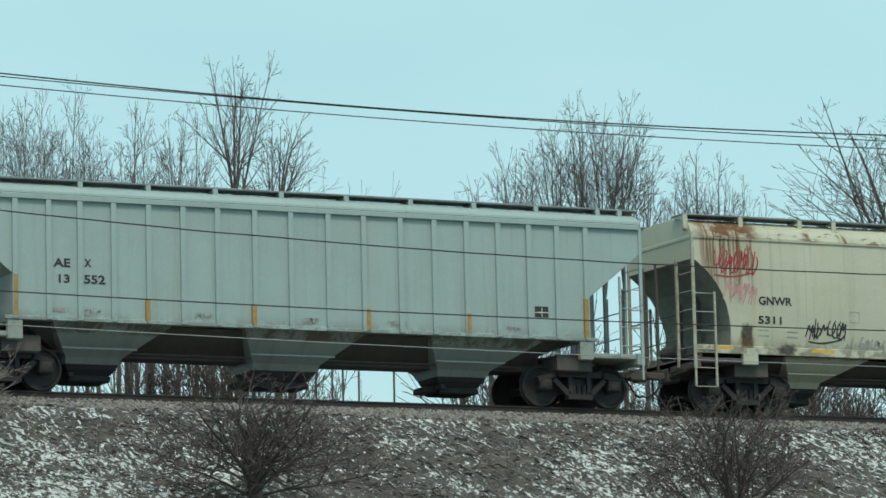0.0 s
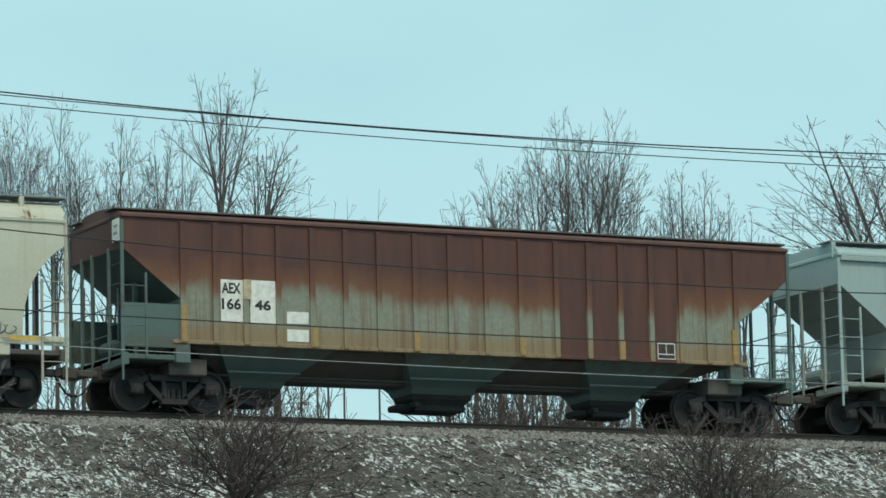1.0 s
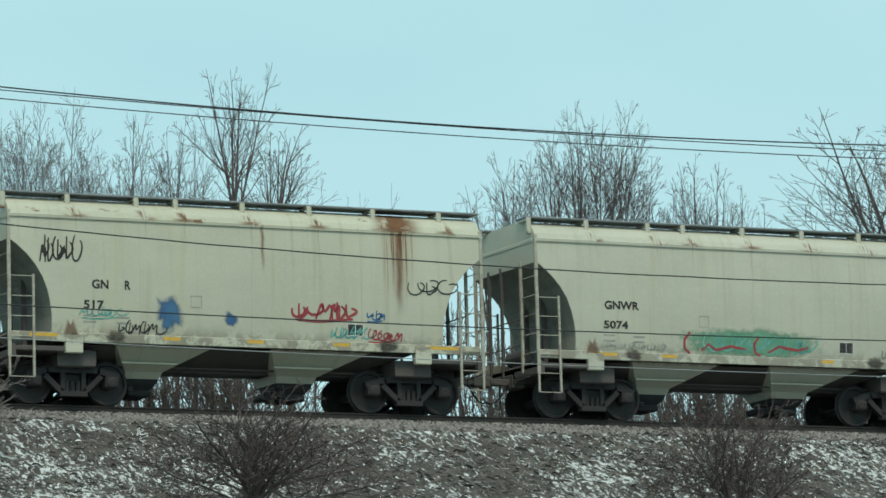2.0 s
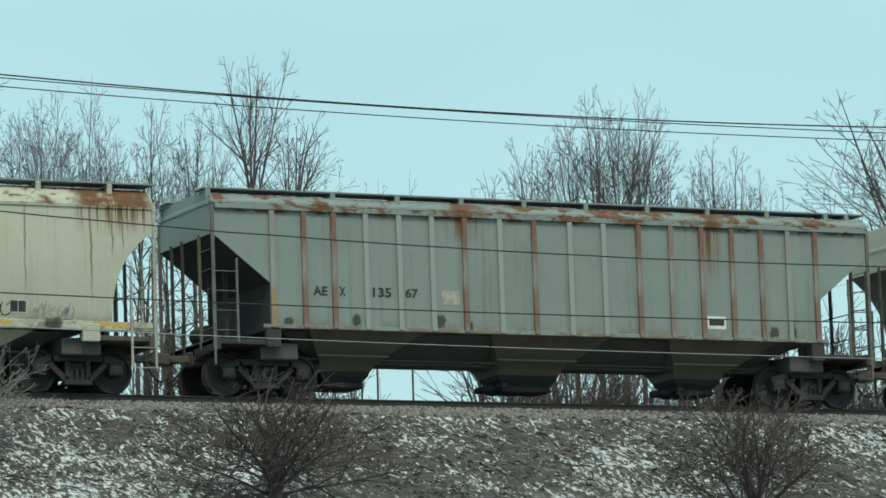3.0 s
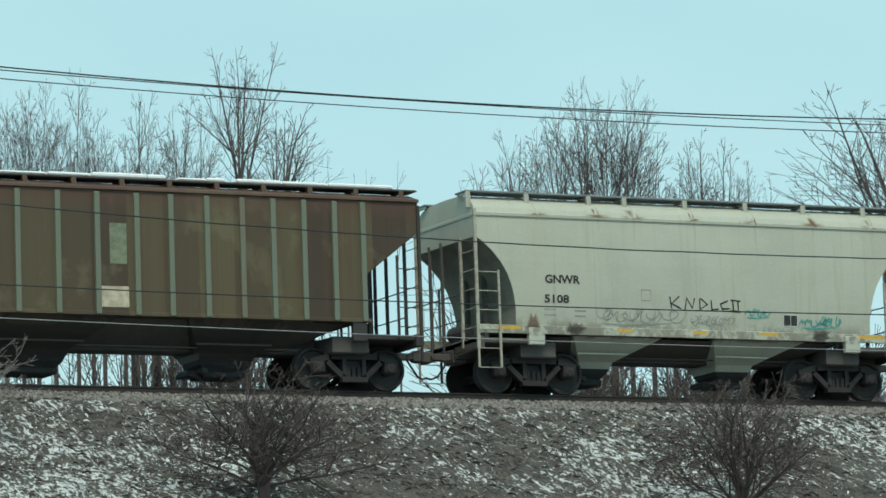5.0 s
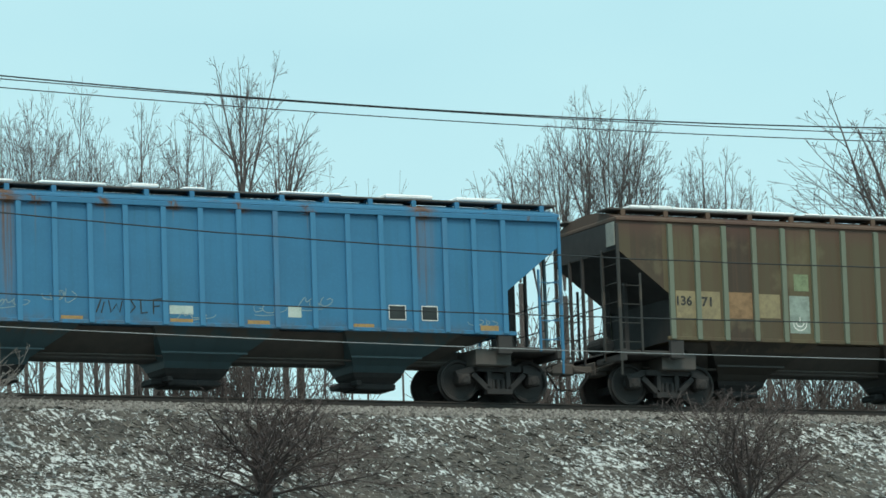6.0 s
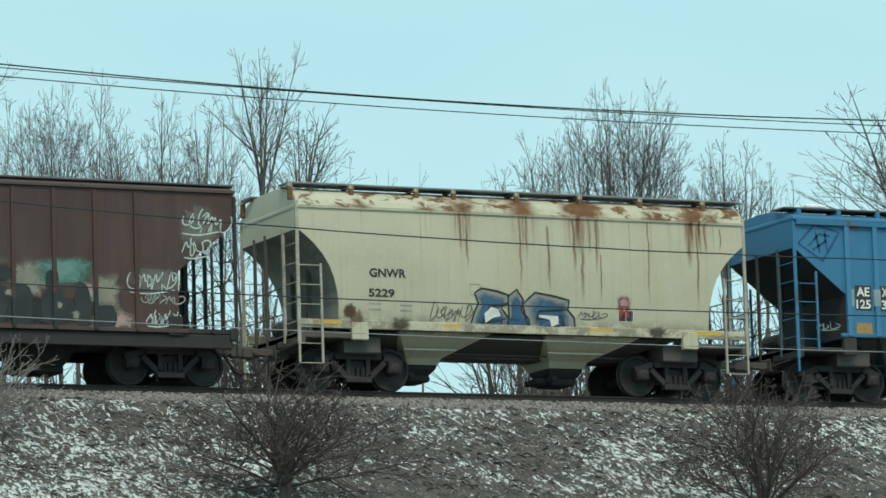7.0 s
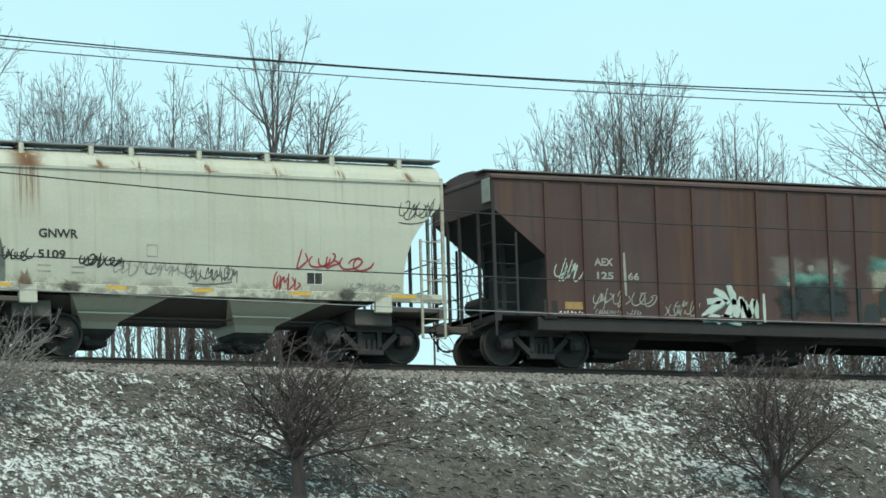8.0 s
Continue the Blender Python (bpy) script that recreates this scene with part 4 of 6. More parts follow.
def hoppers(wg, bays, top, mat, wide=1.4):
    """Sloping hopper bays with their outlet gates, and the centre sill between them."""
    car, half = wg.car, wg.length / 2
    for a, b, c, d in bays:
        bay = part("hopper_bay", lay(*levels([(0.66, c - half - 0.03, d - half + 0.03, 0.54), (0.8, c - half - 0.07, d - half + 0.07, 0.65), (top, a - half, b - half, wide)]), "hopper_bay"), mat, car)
        part("outlet_gate", lay(*join(levels([(0.42, c - half + 0.14, d - half - 0.14, 0.36), (0.56, c - half + 0.01, d - half - 0.01, 0.48), (0.67, c - half - 0.02, d - half + 0.02, 0.53)]), block(c - half + 0.1, d - half - 0.12, -0.4, 0.4, 0.28, 0.43, 0.03), block(c - half - 0.25, c - half + 0.15, -0.3, 0.3, 0.3, 0.45, 0.03), block(c - half - 0.02, c - half + 0.1, -0.7, -0.35, 0.34, 0.46, 0.02)), "outlet_gate"), TRUCK, bay)
        part("seam", lay(*block(c - half - 0.28, d - half + 0.28, -1.02, -0.97, 0.93, 0.97), "seam"), mat, bay)
    part("centre_sill", mesh_of(("centre_sill", wg.length), lambda: join(block(-half, half, -0.33, 0.33, 0.84, 1.2, 0.02), block(-half + 1.2, -half + 2.1, -1.3, 1.3, 0.78, 1.16, 0.03), block(half - 2.1, half - 1.2, -1.3, 1.3, 0.78, 1.16, 0.03))), GRIME, car)
    part("inner_slope", mesh_of(("inner_slope", wg.length, top), lambda: levels([(0.88, -half + 2.9, half - 2.9, 0.3), (top - 0.02, -half + 1.7, half - 1.7, 1.25)])), GRIME, car)
    bar(car, "brake_pipe", (-half + 1.0, -0.7, 0.9), (half - 1.0, -0.7, 0.9), 0.022, GRIME)


GN_WIDTHS = [(1.28, 1.50), (1.6, 1.53), (2.0, 1.565), (2.5, 1.59), (3.0, 1.6), (3.5, 1.59), (4.0, 1.565), (4.5, 1.3)]


def round_wagon(left, mat, label, marks, yellow):
    """A two-bay covered hopper with bulging smooth sides and arched cut-away ends."""
    L = 11.43
    wg = Wagon(left, L, GN_WIDTHS, label)
    car, half = wg.car, L / 2
    cut = [(1.5, 0.99), (1.87, 0.99), (2.15, 0.95), (2.42, 0.88), (2.7, 0.77), (2.97, 0.6), (3.2, 0.4), (3.4, 0.17), (3.52, 0.0), (3.75, 0.0), (4.0, 0.0)]

    def body():
        rows = [(z, -half + c, half - c, wg.w(z)) for z, c in cut]
        rows += [(4.005, -half - 0.015, half + 0.015, 1.60), (4.07, -half - 0.015, half + 0.015, 1.605), (4.085, -half, half, 1.58), (4.2, -half, half, 1.53), (4.31, -half, half, 1.45), (4.4, -half, half, 1.33), (4.48, -half, half, 1.15), (4.53, -half, half, 0.95), (4.56, -half, half, 0.6), (4.57, -half, half, 0.2)]
        return levels(rows)
    part("body", mesh_of("round_body", body), mat, car)
    for s in (-1, 1):
        part("side_sill", mesh_of(("round_sill", s), lambda: block(-half + 0.05, half - 0.05, -0.03, 0.03, 1.3, 1.5, 0.012)), mat, car, at=(0, s * 1.515, 0))
        for x in (1.5, L - 1.5):
            part("jack_pad", mesh_of("jack_pad", lambda: block(-0.2, 0.2, -0.06, 0.06, 1.05, 1.46, 0.02)), mat, car, at=(x - half, s * 1.5, 0))
        for x in (3.05, 5.72, 8.4):
            part("weld_seam", mesh_of("weld_seam", lambda: lay_seam(wg)), mat, car, at=(x - half, 0, 0)) if s < 0 else None
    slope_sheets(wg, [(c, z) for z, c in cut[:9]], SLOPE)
    hoppers(wg, [(2.55, 4.87, 3.1, 3.85), (6.25, 8.7, 6.75, 7.6)], 1.3, mat, 1.36)
    end_gear(wg, GEAR, GRIME, ladder_top=2.75)
    running_board(wg, 4.62, 1.36, (-0.05, 1.45, 3.07, 4.01, 5.62, 7.25, 8.83, 10.49), mat, GALV, mat)
    for x in (1.65, L - 1.65):
        make_truck(car, x - half)
    for a, b in yellow:
        wg.plate("reflector", a, b, 1.335, 1.47, YELLOW, 0.034, "worn yellow reflective stripe")
    mark, number = marks
    if mark:
        for text, a, b in mark:
            wg.letters(text, a, b, 2.48, 2.68, BLACK)
    wg.letters(number, 1.72, 1.72 + 0.16 * len(number), 2.03, 2.22, BLACK)
    wg.blot(cloud_outline(2.2, 2.8, 1.26, 1.62, int(-left) + 200, 26, 0.2), FOG_GRIME, 0.045, "soot_mark")
    wg.blot(cloud_outline(8.75, 9.35, 1.26, 1.6, int(-left) + 300, 26, 0.2), FOG_GRIME, 0.045, "soot_mark")
    wg.blot([(x, 1.36 + 0.44 * (1 + 0.25 * math.sin(x * 31 + left)) * max(0.0, 1 - ((x - 1.42) / 0.26) ** 2) * (1 if k else 0)) for k, x in [(1, 1.18 + 0.04 * q) for q in range(13)] + [(0, 1.6), (0, 1.4), (0, 1.2)]], FOG_RUST, 0.04, "rust_mark")
    for k in range(2):
        wg.plate("stencil_line", 1.72, 2.02, 1.86 - k * 0.13, 1.90 - k * 0.13, TAGGREY, 0.004)
        wg.plate("stencil_line", 2.5, 2.8, 1.84 - k * 0.12, 1.88 - k * 0.12, TAGGREY, 0.004)
    wg.strokes("stencil_frame", [[(4.25, 2.15), (4.5, 2.15), (4.5, 2.4), (4.25, 2.4), (4.25, 2.15)]], 0.018, TAGGREY)
    wg.plate("stencil_panel", 8.06, 8.44, 1.65, 1.91, BLACK, 0.005, "black stencilled inspection panel")
    wg.strokes("stencil_line", [[(8.06, 1.65), (8.44, 1.65), (8.44, 1.91), (8.06, 1.91), (8.06, 1.65)], [(8.25, 1.66), (8.25, 1.9)]], 0.016, WHITE, 0.009)
    return wg


def lay_seam(wg):
    zs = [1.55, 2.0, 2.5, 3.0, 3.5, 3.95]
    v, f = [], []
    for z in zs:
        y = -wg.w(z)
        v += [(-0.012, y + 0.01, z), (0, y - 0.007, z), (0.012, y + 0.01, z)]
    for i in range(len(zs) - 1):
        a = i * 3
        f += [(a, a + 1, a + 4, a + 3), (a + 1, a + 2, a + 5, a + 4)]
    return v, f


RIBS = (1.42, 2.2, 2.93, 3.72, 4.55, 5.37, 6.2, 7.1, 7.98, 8.9, 9.78, 10.7, 11.55, 12.37, 13.18, 13.97, 14.7, 15.45)
AE_WIDTHS = [(1.4, 1.555), (4.22, 1.555), (4.6, 1.3)]


def ribbed_wagon(left, length, mat, rib_mat, label, low_mat, frame_mat, board="posts", ribs=RIBS, bottom=1.47, plates=False, chord=True, rib_w=0.12, slope_mat=None, gear_mat=None):
    """A three-bay covered hopper with flat ribbed sides and slanting cut-away ends."""
    L = length
    k = L / 16.9
    wg = Wagon(left, L, AE_WIDTHS, label)
    car, half = wg.car, L / 2
    c0 = 1.38 * k
    # a fuller roof under a raised walk, a flatter one under a low walk
    roof = [(4.34, 1.55), (4.42, 1.44), (4.49, 1.24), (4.53, 0.95), (4.56, 0.5), (4.575, 0.1)] if board == "posts" else [(4.33, 1.5), (4.45, 1.1), (4.54, 0.6), (4.57, 0.1)]
    part("body", mesh_of(("ribbed_body", L, bottom), lambda: levels([(bottom, -half + c0, half - c0, 1.555), (2.46, -half + c0, half - c0, 1.555), (3.55, -half, half, 1.555), (4.22, -half, half, 1.555), (4.235, -half - 0.02, half + 0.02, 1.61), (4.29, -half - 0.02, half + 0.02, 1.6)] + [(z, -half, half, w) for z, w in roof])), mat, car)
    for s in (-1, 1):
        for i, x in enumerate(ribs):
            x = x * k
            low = bottom + 0.0
            high = 4.18
            part("rib", mesh_of(("rib", low, rib_w), lambda: block(-rib_w / 2, rib_w / 2, -0.04, 0.04, low, high, 0.014)), rib_mat, car, at=(x - half, s * 1.59, 0))
        if chord:
            part("top_chord", mesh_of(("top_chord", L), lambda: block(-half + 0.05, half - 0.05, -0.04, 0.04, 4.1, 4.22, 0.012)), mat, car, at=(0, s * 1.6, 0))
        part("side_sill", mesh_of(("ribbed_sill", L, bottom), lambda: block(-half + c0 - 0.2, half - c0 + 0.2, -0.03, 0.03, bottom - 0.02, bottom + 0.07, 0.01)), mat, car, at=(0, s * 1.57, 0))
        for x in (1.42, L / k - 1.47):
            part("jack_pad", mesh_of("jack_pad_wide", lambda: block(-0.17, 0.17, -0.06, 0.06, 1.02, 1.46, 0.02)), frame_mat, car, at=(x * k - half, s * 1.52, 0))
        if plates:
            part("corner_plate", mesh_of(("corner_plate", L), lambda: block(-half + 0.02, -half + c0 + 0.02, -0.015, 0.015, 1.35, 2.32)), mat if plates == 1 else low_mat, car, at=(0, s * 1.56, 0))
    # sheets that face down are coloured darker, their shade painted in
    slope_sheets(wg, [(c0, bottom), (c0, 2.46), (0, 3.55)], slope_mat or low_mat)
    bays = [(2.35 * k, 5.2 * k, 3.0 * k, 4.2 * k), (6.9 * k, 9.95 * k, 7.5 * k, 9.0 * k), (11.5 * k, 14.45 * k, 12.1 * k, 13.3 * k)]
    # low_mat is darker than the side: shade of the inward-sloping bays painted in
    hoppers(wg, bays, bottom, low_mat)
    end_gear(wg, gear_mat or mat, frame_mat, ladder_top=3.0, post_mat=low_mat, foot=1.1)
    if board == "posts":
        running_board(wg, 4.62, 1.36, [(1.43 + 1.61 * i) * k - (1.43 * k if i == 0 else 0) for i in range(10)] + [L - 0.4], mat, GALV, mat)
    else:
        plain = board == "plain"
        running_board(wg, 4.47 if plain else 4.56, 1.34, [] if plain else [0.3 + (L - 0.6) / 15 * i for i in range(16)], mat, GRIME, mat)
    if board == "snow":
        rnd = random.Random(int(abs(left)))
        x = 0.5
        while x < L - 0.8:
            n = rnd.uniform(0.4, 1.6)
            part("snow_strip", lay(*block(x - half, min(x + n, L - 0.3) - half, -1.36, -0.7, 4.55, 4.56 + rnd.uniform(0.05, 0.1), 0.03), "snow_strip"), SNOW, car, "old snow on the roof walk")
            x += n + rnd.choice((0.6, 1.1, 1.8) if left < -100 else (0.02, 0.05, 0.3))
    for x in (1.41 * k, L - 1.41 * k):
        make_truck(car, x - half)
    return wg


def half_rusted(name, half):
    """Grey-green paint that has rusted brown from the top down, all the way down over one stretch."""
    n = Nodes(name, 0.75)
    x = n.math("ADD", n.x, half)
    wob = n.noise(1.0, 5, 0.6, (1.1, 0.3, 0.5), (4, 1, 2))
    fine = n.noise(9, 5, 0.65)
    line = n.math("MULTIPLY_ADD", wob, 1.1, 2.2)
    line = n.math("SUBTRACT", line, n.math("MULTIPLY", n.band(x, 10.75, 13.9, 0.12), 2.2))
    line = n.math("SUBTRACT", line, n.math("MULTIPLY", n.band(x, 6.9, 10.7, 0.3), 0.2))
    up = n.math("ADD", n.math("SUBTRACT", n.z, line), n.math("MULTIPLY_ADD", fine, 0.3, -0.15))
    paint_c = n.mix(n.step(fine, 0.4, 0.7), (0.20, 0.22, 0.175), (0.25, 0.275, 0.22))
    tan = (0.25, 0.17, 0.09)
    low = n.math("MULTIPLY", n.step(n.math("ADD", n.z, n.math("MULTIPLY", wob, 0.5)), 2.35, 1.95), 0.8)
    c = n.mix(low, paint_c, tan)
    c = n.mix(n.math("MULTIPLY", n.step(n.noise(1, 5, 0.65, (7, 0.3, 0.2)), 0.47, 0.66), 0.7), c, (0.15, 0.085, 0.048))
    c = n.mix(n.step(up, -0.25, 0.2), c, (0.15, 0.068, 0.038))
    brown = n.mix(n.step(n.noise(1, 5, 0.6, (2.5, 0.3, 0.4), (7, 0, 0)), 0.35, 0.7), (0.078, 0.036, 0.031), (0.11, 0.046, 0.035))
    c = n.mix(n.step(up, 0.1, 0.75), c, brown)
    return n.done(c, None, fine, 0.3, 0.006)


def patched(name, half):
    """Brown-olive side of which every panel has weathered to another shade."""
    n = Nodes(name, 0.75)
    cell = n.math("FLOOR", n.math("MULTIPLY", n.math("ADD", n.x, half + 0.5), 1.18))
    v = n.t.nodes.new("ShaderNodeTexWhiteNoise")
    v.noise_dimensions = "1D"
    n.t.links.new(cell, v.inputs["W"])
    tone = v.outputs["Value"]
    fine = n.noise(8, 5, 0.65)
    streak = n.noise(1, 5, 0.65, (6, 0.3, 0.25))
    c = n.mix(tone, (0.052, 0.038, 0.026), (0.105, 0.088, 0.048))
    c = n.mix(n.math("MULTIPLY", n.step(streak, 0.42, 0.7), 0.6), c, (0.085, 0.05, 0.032))
    c = n.mix(n.math("MULTIPLY", n.step(n.noise(0.9, 4, 0.6, (1, 0.3, 0.8), (3, 0, 6)), 0.55, 0.66), 0.4), c, (0.16, 0.145, 0.085))
    c = n.mix(n.math("MULTIPLY", n.step(n.z, 3.7, 4.2), 0.6), c, (0.10, 0.05, 0.04))
    return n.done(c, None, fine, 0.3, 0.006)


def browned(name):
    n = Nodes(name, 0.7)
    fine = n.noise(9, 5, 0.65)
    streak = n.noise(1, 5, 0.65, (4, 0.3, 0.16), (2, 0, 9))
    cell = n.math("FLOOR", n.math("MULTIPLY", n.math("ADD", n.x, 8.285 - 1.34 + 9.6), 1.042))
    v = n.t.nodes.new("ShaderNodeTexWhiteNoise")
    v.noise_dimensions = "1D"
    n.t.links.new(cell, v.inputs["W"])
    c = n.mix(n.step(n.noise(0.6, 4, 0.55), 0.35, 0.65), (0.056, 0.034, 0.034), (0.073, 0.046, 0.045))
    c = n.mix(n.math("MULTIPLY", n.step(v.outputs["Value"], 0.35, 0.9), 0.6), c, (0.066, 0.031, 0.023))
    c = n.mix(n.math("MULTIPLY", n.step(streak, 0.47, 0.66), n.math("MULTIPLY_ADD", v.outputs["Value"], 0.7, 0.15)), c, (0.1, 0.052, 0.026))
    c = n.mix(n.math("MULTIPLY", n.step(n.noise(1, 4, 0.6, (3, 0.3, 0.3), (8, 0, 1)), 0.55, 0.7), 0.5), c, (0.04, 0.028, 0.028))
    return n.done(c, None, fine, 0.3, 0.006)


def ribbed_rust(name, base, share):
    """Rib paint: some of the ribs have rusted."""
    n = Nodes(name, 0.75)
    streak = n.noise(1, 5, 0.6, (3, 3, 0.5))
    bad = n.math("MULTIPLY", n.step(n.random(), 1 - share - 0.1, 1 - share + 0.15), n.step(streak, 0.25, 0.6))
    return n.done(n.mix(bad, n.mix(n.math("MULTIPLY", streak, 0.5), base, scaled(base, 0.75)), (0.17, 0.075, 0.045)))


SILL = [(0.47, 1.12), (3.6, 4.0), (5.6, 6.0), (7.7, 8.1), (10.05, 10.82)]
GN = [("GNWR", 1.74, 2.65)]

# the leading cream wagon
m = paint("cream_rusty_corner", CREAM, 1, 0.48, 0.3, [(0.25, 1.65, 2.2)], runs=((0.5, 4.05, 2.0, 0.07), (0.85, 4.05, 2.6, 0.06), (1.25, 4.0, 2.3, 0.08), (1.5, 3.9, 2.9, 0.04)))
a = round_wagon(48.41, m, "cream rounded hopper wagon with rusty corner and red graffiti", (GN, "5311"), [(0.55, 1.05), (3.18, 3.8), (5.6, 6.0), (10.0, 10.8)])
a.scrawl(0.45, 1.6, 3.2, 3.85, 11, TAGRED, 0.035)
a.scrawl(0.75, 1.5, 2.5, 3.15, 12, TAGPINK, 0.028)
a.scrawl(3.0, 4.0, 1.7, 2.25, 13, BLACK, 0.035)
a.scrawl(4.1, 5.3, 1.4, 1.8, 14, TAGGREY, 0.04)
a.blot(cloud_outline(1.2, 1.65, 1.4, 2.1, 3), FOG_GRIME)

# grey-green ribbed wagon
m = paint("pale_grey_green", (0.305, 0.395, 0.39), 2, 0.12, 0.2, [], 0.4, 0.35, drips=())
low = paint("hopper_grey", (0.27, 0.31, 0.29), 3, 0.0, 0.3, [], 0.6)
b = ribbed_wagon(30.16, 16.85, m, m, "pale grey-green ribbed hopper wagon with black lettering", low, low)
b.letters("AE", 2.31, 2.71, 2.64, 2.83, BLACK)
b.letters("X", 3.03, 3.2, 2.66, 2.84, BLACK)
b.letters("13", 2.43, 2.69, 2.29, 2.48, BLACK)
b.letters("552", 3.02, 3.52, 2.29, 2.49, BLACK)
b.plate("stencil_panel", 14.07, 14.42, 1.97, 2.22, BLACK, 0.006, "black stencilled inspection panel")
b.strokes("stencil_line", [[(14.07, 2.08), (14.42, 2.08)], [(14.25, 1.98), (14.25, 2.2)]], 0.02, WHITE, 0.01)
for x in (1.42, 4.5, 7.04, 9.83, 12.35, 15.38):
    b.plate("reflector", x - 0.05, x + 0.05, 1.52, 1.98 if 2 < x < 15 else 2.43, DULLYELLOW, 0.082, "faded ochre reflector strip")
for i, x in enumerate((2.2, 2.95, 5.6, 8.2, 10.3, 13.3)):
    b.scrawl(x, x + 0.35, 1.62, 1.76, 40 + i, TAGGREY, 0.022, 0.1)

# half-rusted ribbed wagon
m = half_rusted("half_rusted_side", 16.97 / 2)
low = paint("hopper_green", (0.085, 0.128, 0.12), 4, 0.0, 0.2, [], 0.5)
c = ribbed_wagon(11.76, 16.97, m, m, "ribbed hopper wagon rusted brown over faded green paint", low, low, board="plain", plates=2, chord=False, gear_mat=low)
c.plate("placard", 2.35, 2.88, 1.98, 2.93, WHITE, 0.012, "white number panel")
c.plate("placard", 3.06, 3.68, 1.97, 2.94, WHITE, 0.012, "white number panel")
c.plate("placard", 2.88, 3.06, 2.5, 2.94, simple("placard_tan", (0.5, 0.42, 0.3)), 0.085)
for z in (2.0, 1.6):
    c.plate("placard", 3.95, 4.48, z, z + 0.27, WHITE, 0.012, "blank white panel")
c.letters("AEX", 2.37, 2.83, 2.62, 2.86, BLACK, 0.02)
c.letters("166", 2.37, 2.83, 2.26, 2.51, BLACK, 0.02)
c.letters("46", 3.16, 3.56, 2.27, 2.5, BLACK, 0.02)
c.plate("stencil_panel", 13.4, 13.85, 1.55, 1.91, simple("panel_brown", (0.06, 0.045, 0.04)), 0.006)
c.strokes("stencil_frame", [[(13.4, 1.55), (13.85, 1.55), (13.85, 1.91), (13.4, 1.91), (13.4, 1.55)], [(13.4, 1.66), (13.85, 1.66)], [(13.62, 1.66), (13.62, 1.9)]], 0.024, WHITE, 0.012)
for x in (1.45, 4.62, 7.15, 9.85, 12.45, 15.45):
    c.plate("reflector", x - 0.06, x + 0.06, 1.5, 1.5 + (0.42 if 2 < x < 15 else 0.8), DULLYELLOW, 0.082, "ochre reflector strip")


def end_sign(wg, x, z0, z1, mat):
    """A sign on the wagon's rear end, beside the corner post."""
    half = wg.length / 2
    part("end_sign", lay(*block(-half - 0.05, -half - 0.035, -1.53, -1.12, z0, z1), "end_sign"), mat, wg.car, "white sign board")
    part("sign_text", lay(*join(*[block(-half - 0.056, -half - 0.052, -1.45, -1.22, z0 + 0.15 + 0.16 * i, z0 + 0.21 + 0.16 * i) for i in range(2)]), "sign_text"), TAGGREY, wg.car)


end_sign(c, 0, 3.7, 4.2, WHITE)

m = paint("cream_clean", (0.483, 0.49, 0.403), 5, 0.12, 0.15, [], 0.4)
d = round_wagon(-0.99, m, "cream rounded hopper wagon with faded green graffiti along the sill", (GN, "5074"), [(1.38, 2.07), (3.25, 3.63), (7.56, 7.9), (9.97, 10.8)])
d.blot(cloud_outline(3.4, 7.85, 1.4, 2.2, 21, 34, 0.1), FOG_GREEN, 0.005, label="faded green spray paint")
d.strokes("graffiti", [[(4.0, 2.02), (3.85, 1.85), (3.85, 1.65), (4.0, 1.52)], [(5.85, 1.95), (5.72, 1.8), (5.75, 1.6), (5.9, 1.52)], [(4.3, 1.6), (4.5, 1.75), (4.7, 1.62), (5.1, 1.72), (5.5, 1.66)], [(6.1, 1.6), (6.4, 1.75), (6.9, 1.68), (7.2, 1.75)]], 0.06, TAGRED, 0.01)
d.scrawl(4.2, 7.2, 1.55, 2.02, 23, TAGTEAL, 0.035, 0.22)
d.scrawl(1.6, 3.3, 1.55, 1.75, 24, TAGGREY, 0.02)
d.scrawl(9.2, 10.0, 1.5, 1.75, 25, TAGFADED, 0.025)

m = paint("cream_stained", CREAM, 6, 0.3, 0.3, [(9.0, 9.7, 2.3)], runs=((9.35, 4.0, 1.9, 0.13), (6.0, 4.05, 2.9, 0.06)))
e = round_wagon(-13.84, m, "cream rounded hopper wagon with black and blue spray tags", ([("GN", 1.91, 2.3), ("R", 2.68, 2.82)], "517"), SILL)
e.scrawl(0.7, 1.5, 3.0, 3.6, 31, BLACK, 0.04)
e.blot(cloud_outline(3.4, 4.1, 1.6, 2.4, 33, 18, 0.3), spray("fog_blue", (0.03, 0.11, 0.26), (0.05, 0.16, 0.3)))
e.scrawl(2.5, 3.4, 1.5, 1.8, 34, BLACK, 0.03)
e.scrawl(6.65, 8.15, 2.0, 2.4, 32, TAGRED, 0.055, 0.26)
e.scrawl(8.5, 8.9, 2.0, 2.25, 36, TAGBLUE, 0.035)
e.scrawl(7.6, 8.4, 1.55, 1.85, 37, TAGTEAL, 0.03)
e.scrawl(8.5, 9.2, 1.55, 1.82, 38, TAGRED, 0.03)
e.scrawl(9.5, 10.3, 2.6, 3.0, 39, BLACK, 0.03, 0.3)
e.blot(cloud_outline(5.05, 5.4, 1.7, 2.1, 30, 16, 0.25), spray("fog_blue_small", (0.03, 0.11, 0.26), (0.05, 0.16, 0.3)))
e.scrawl(1.6, 2.5, 1.85, 2.1, 35, TAGTEAL, 0.025)

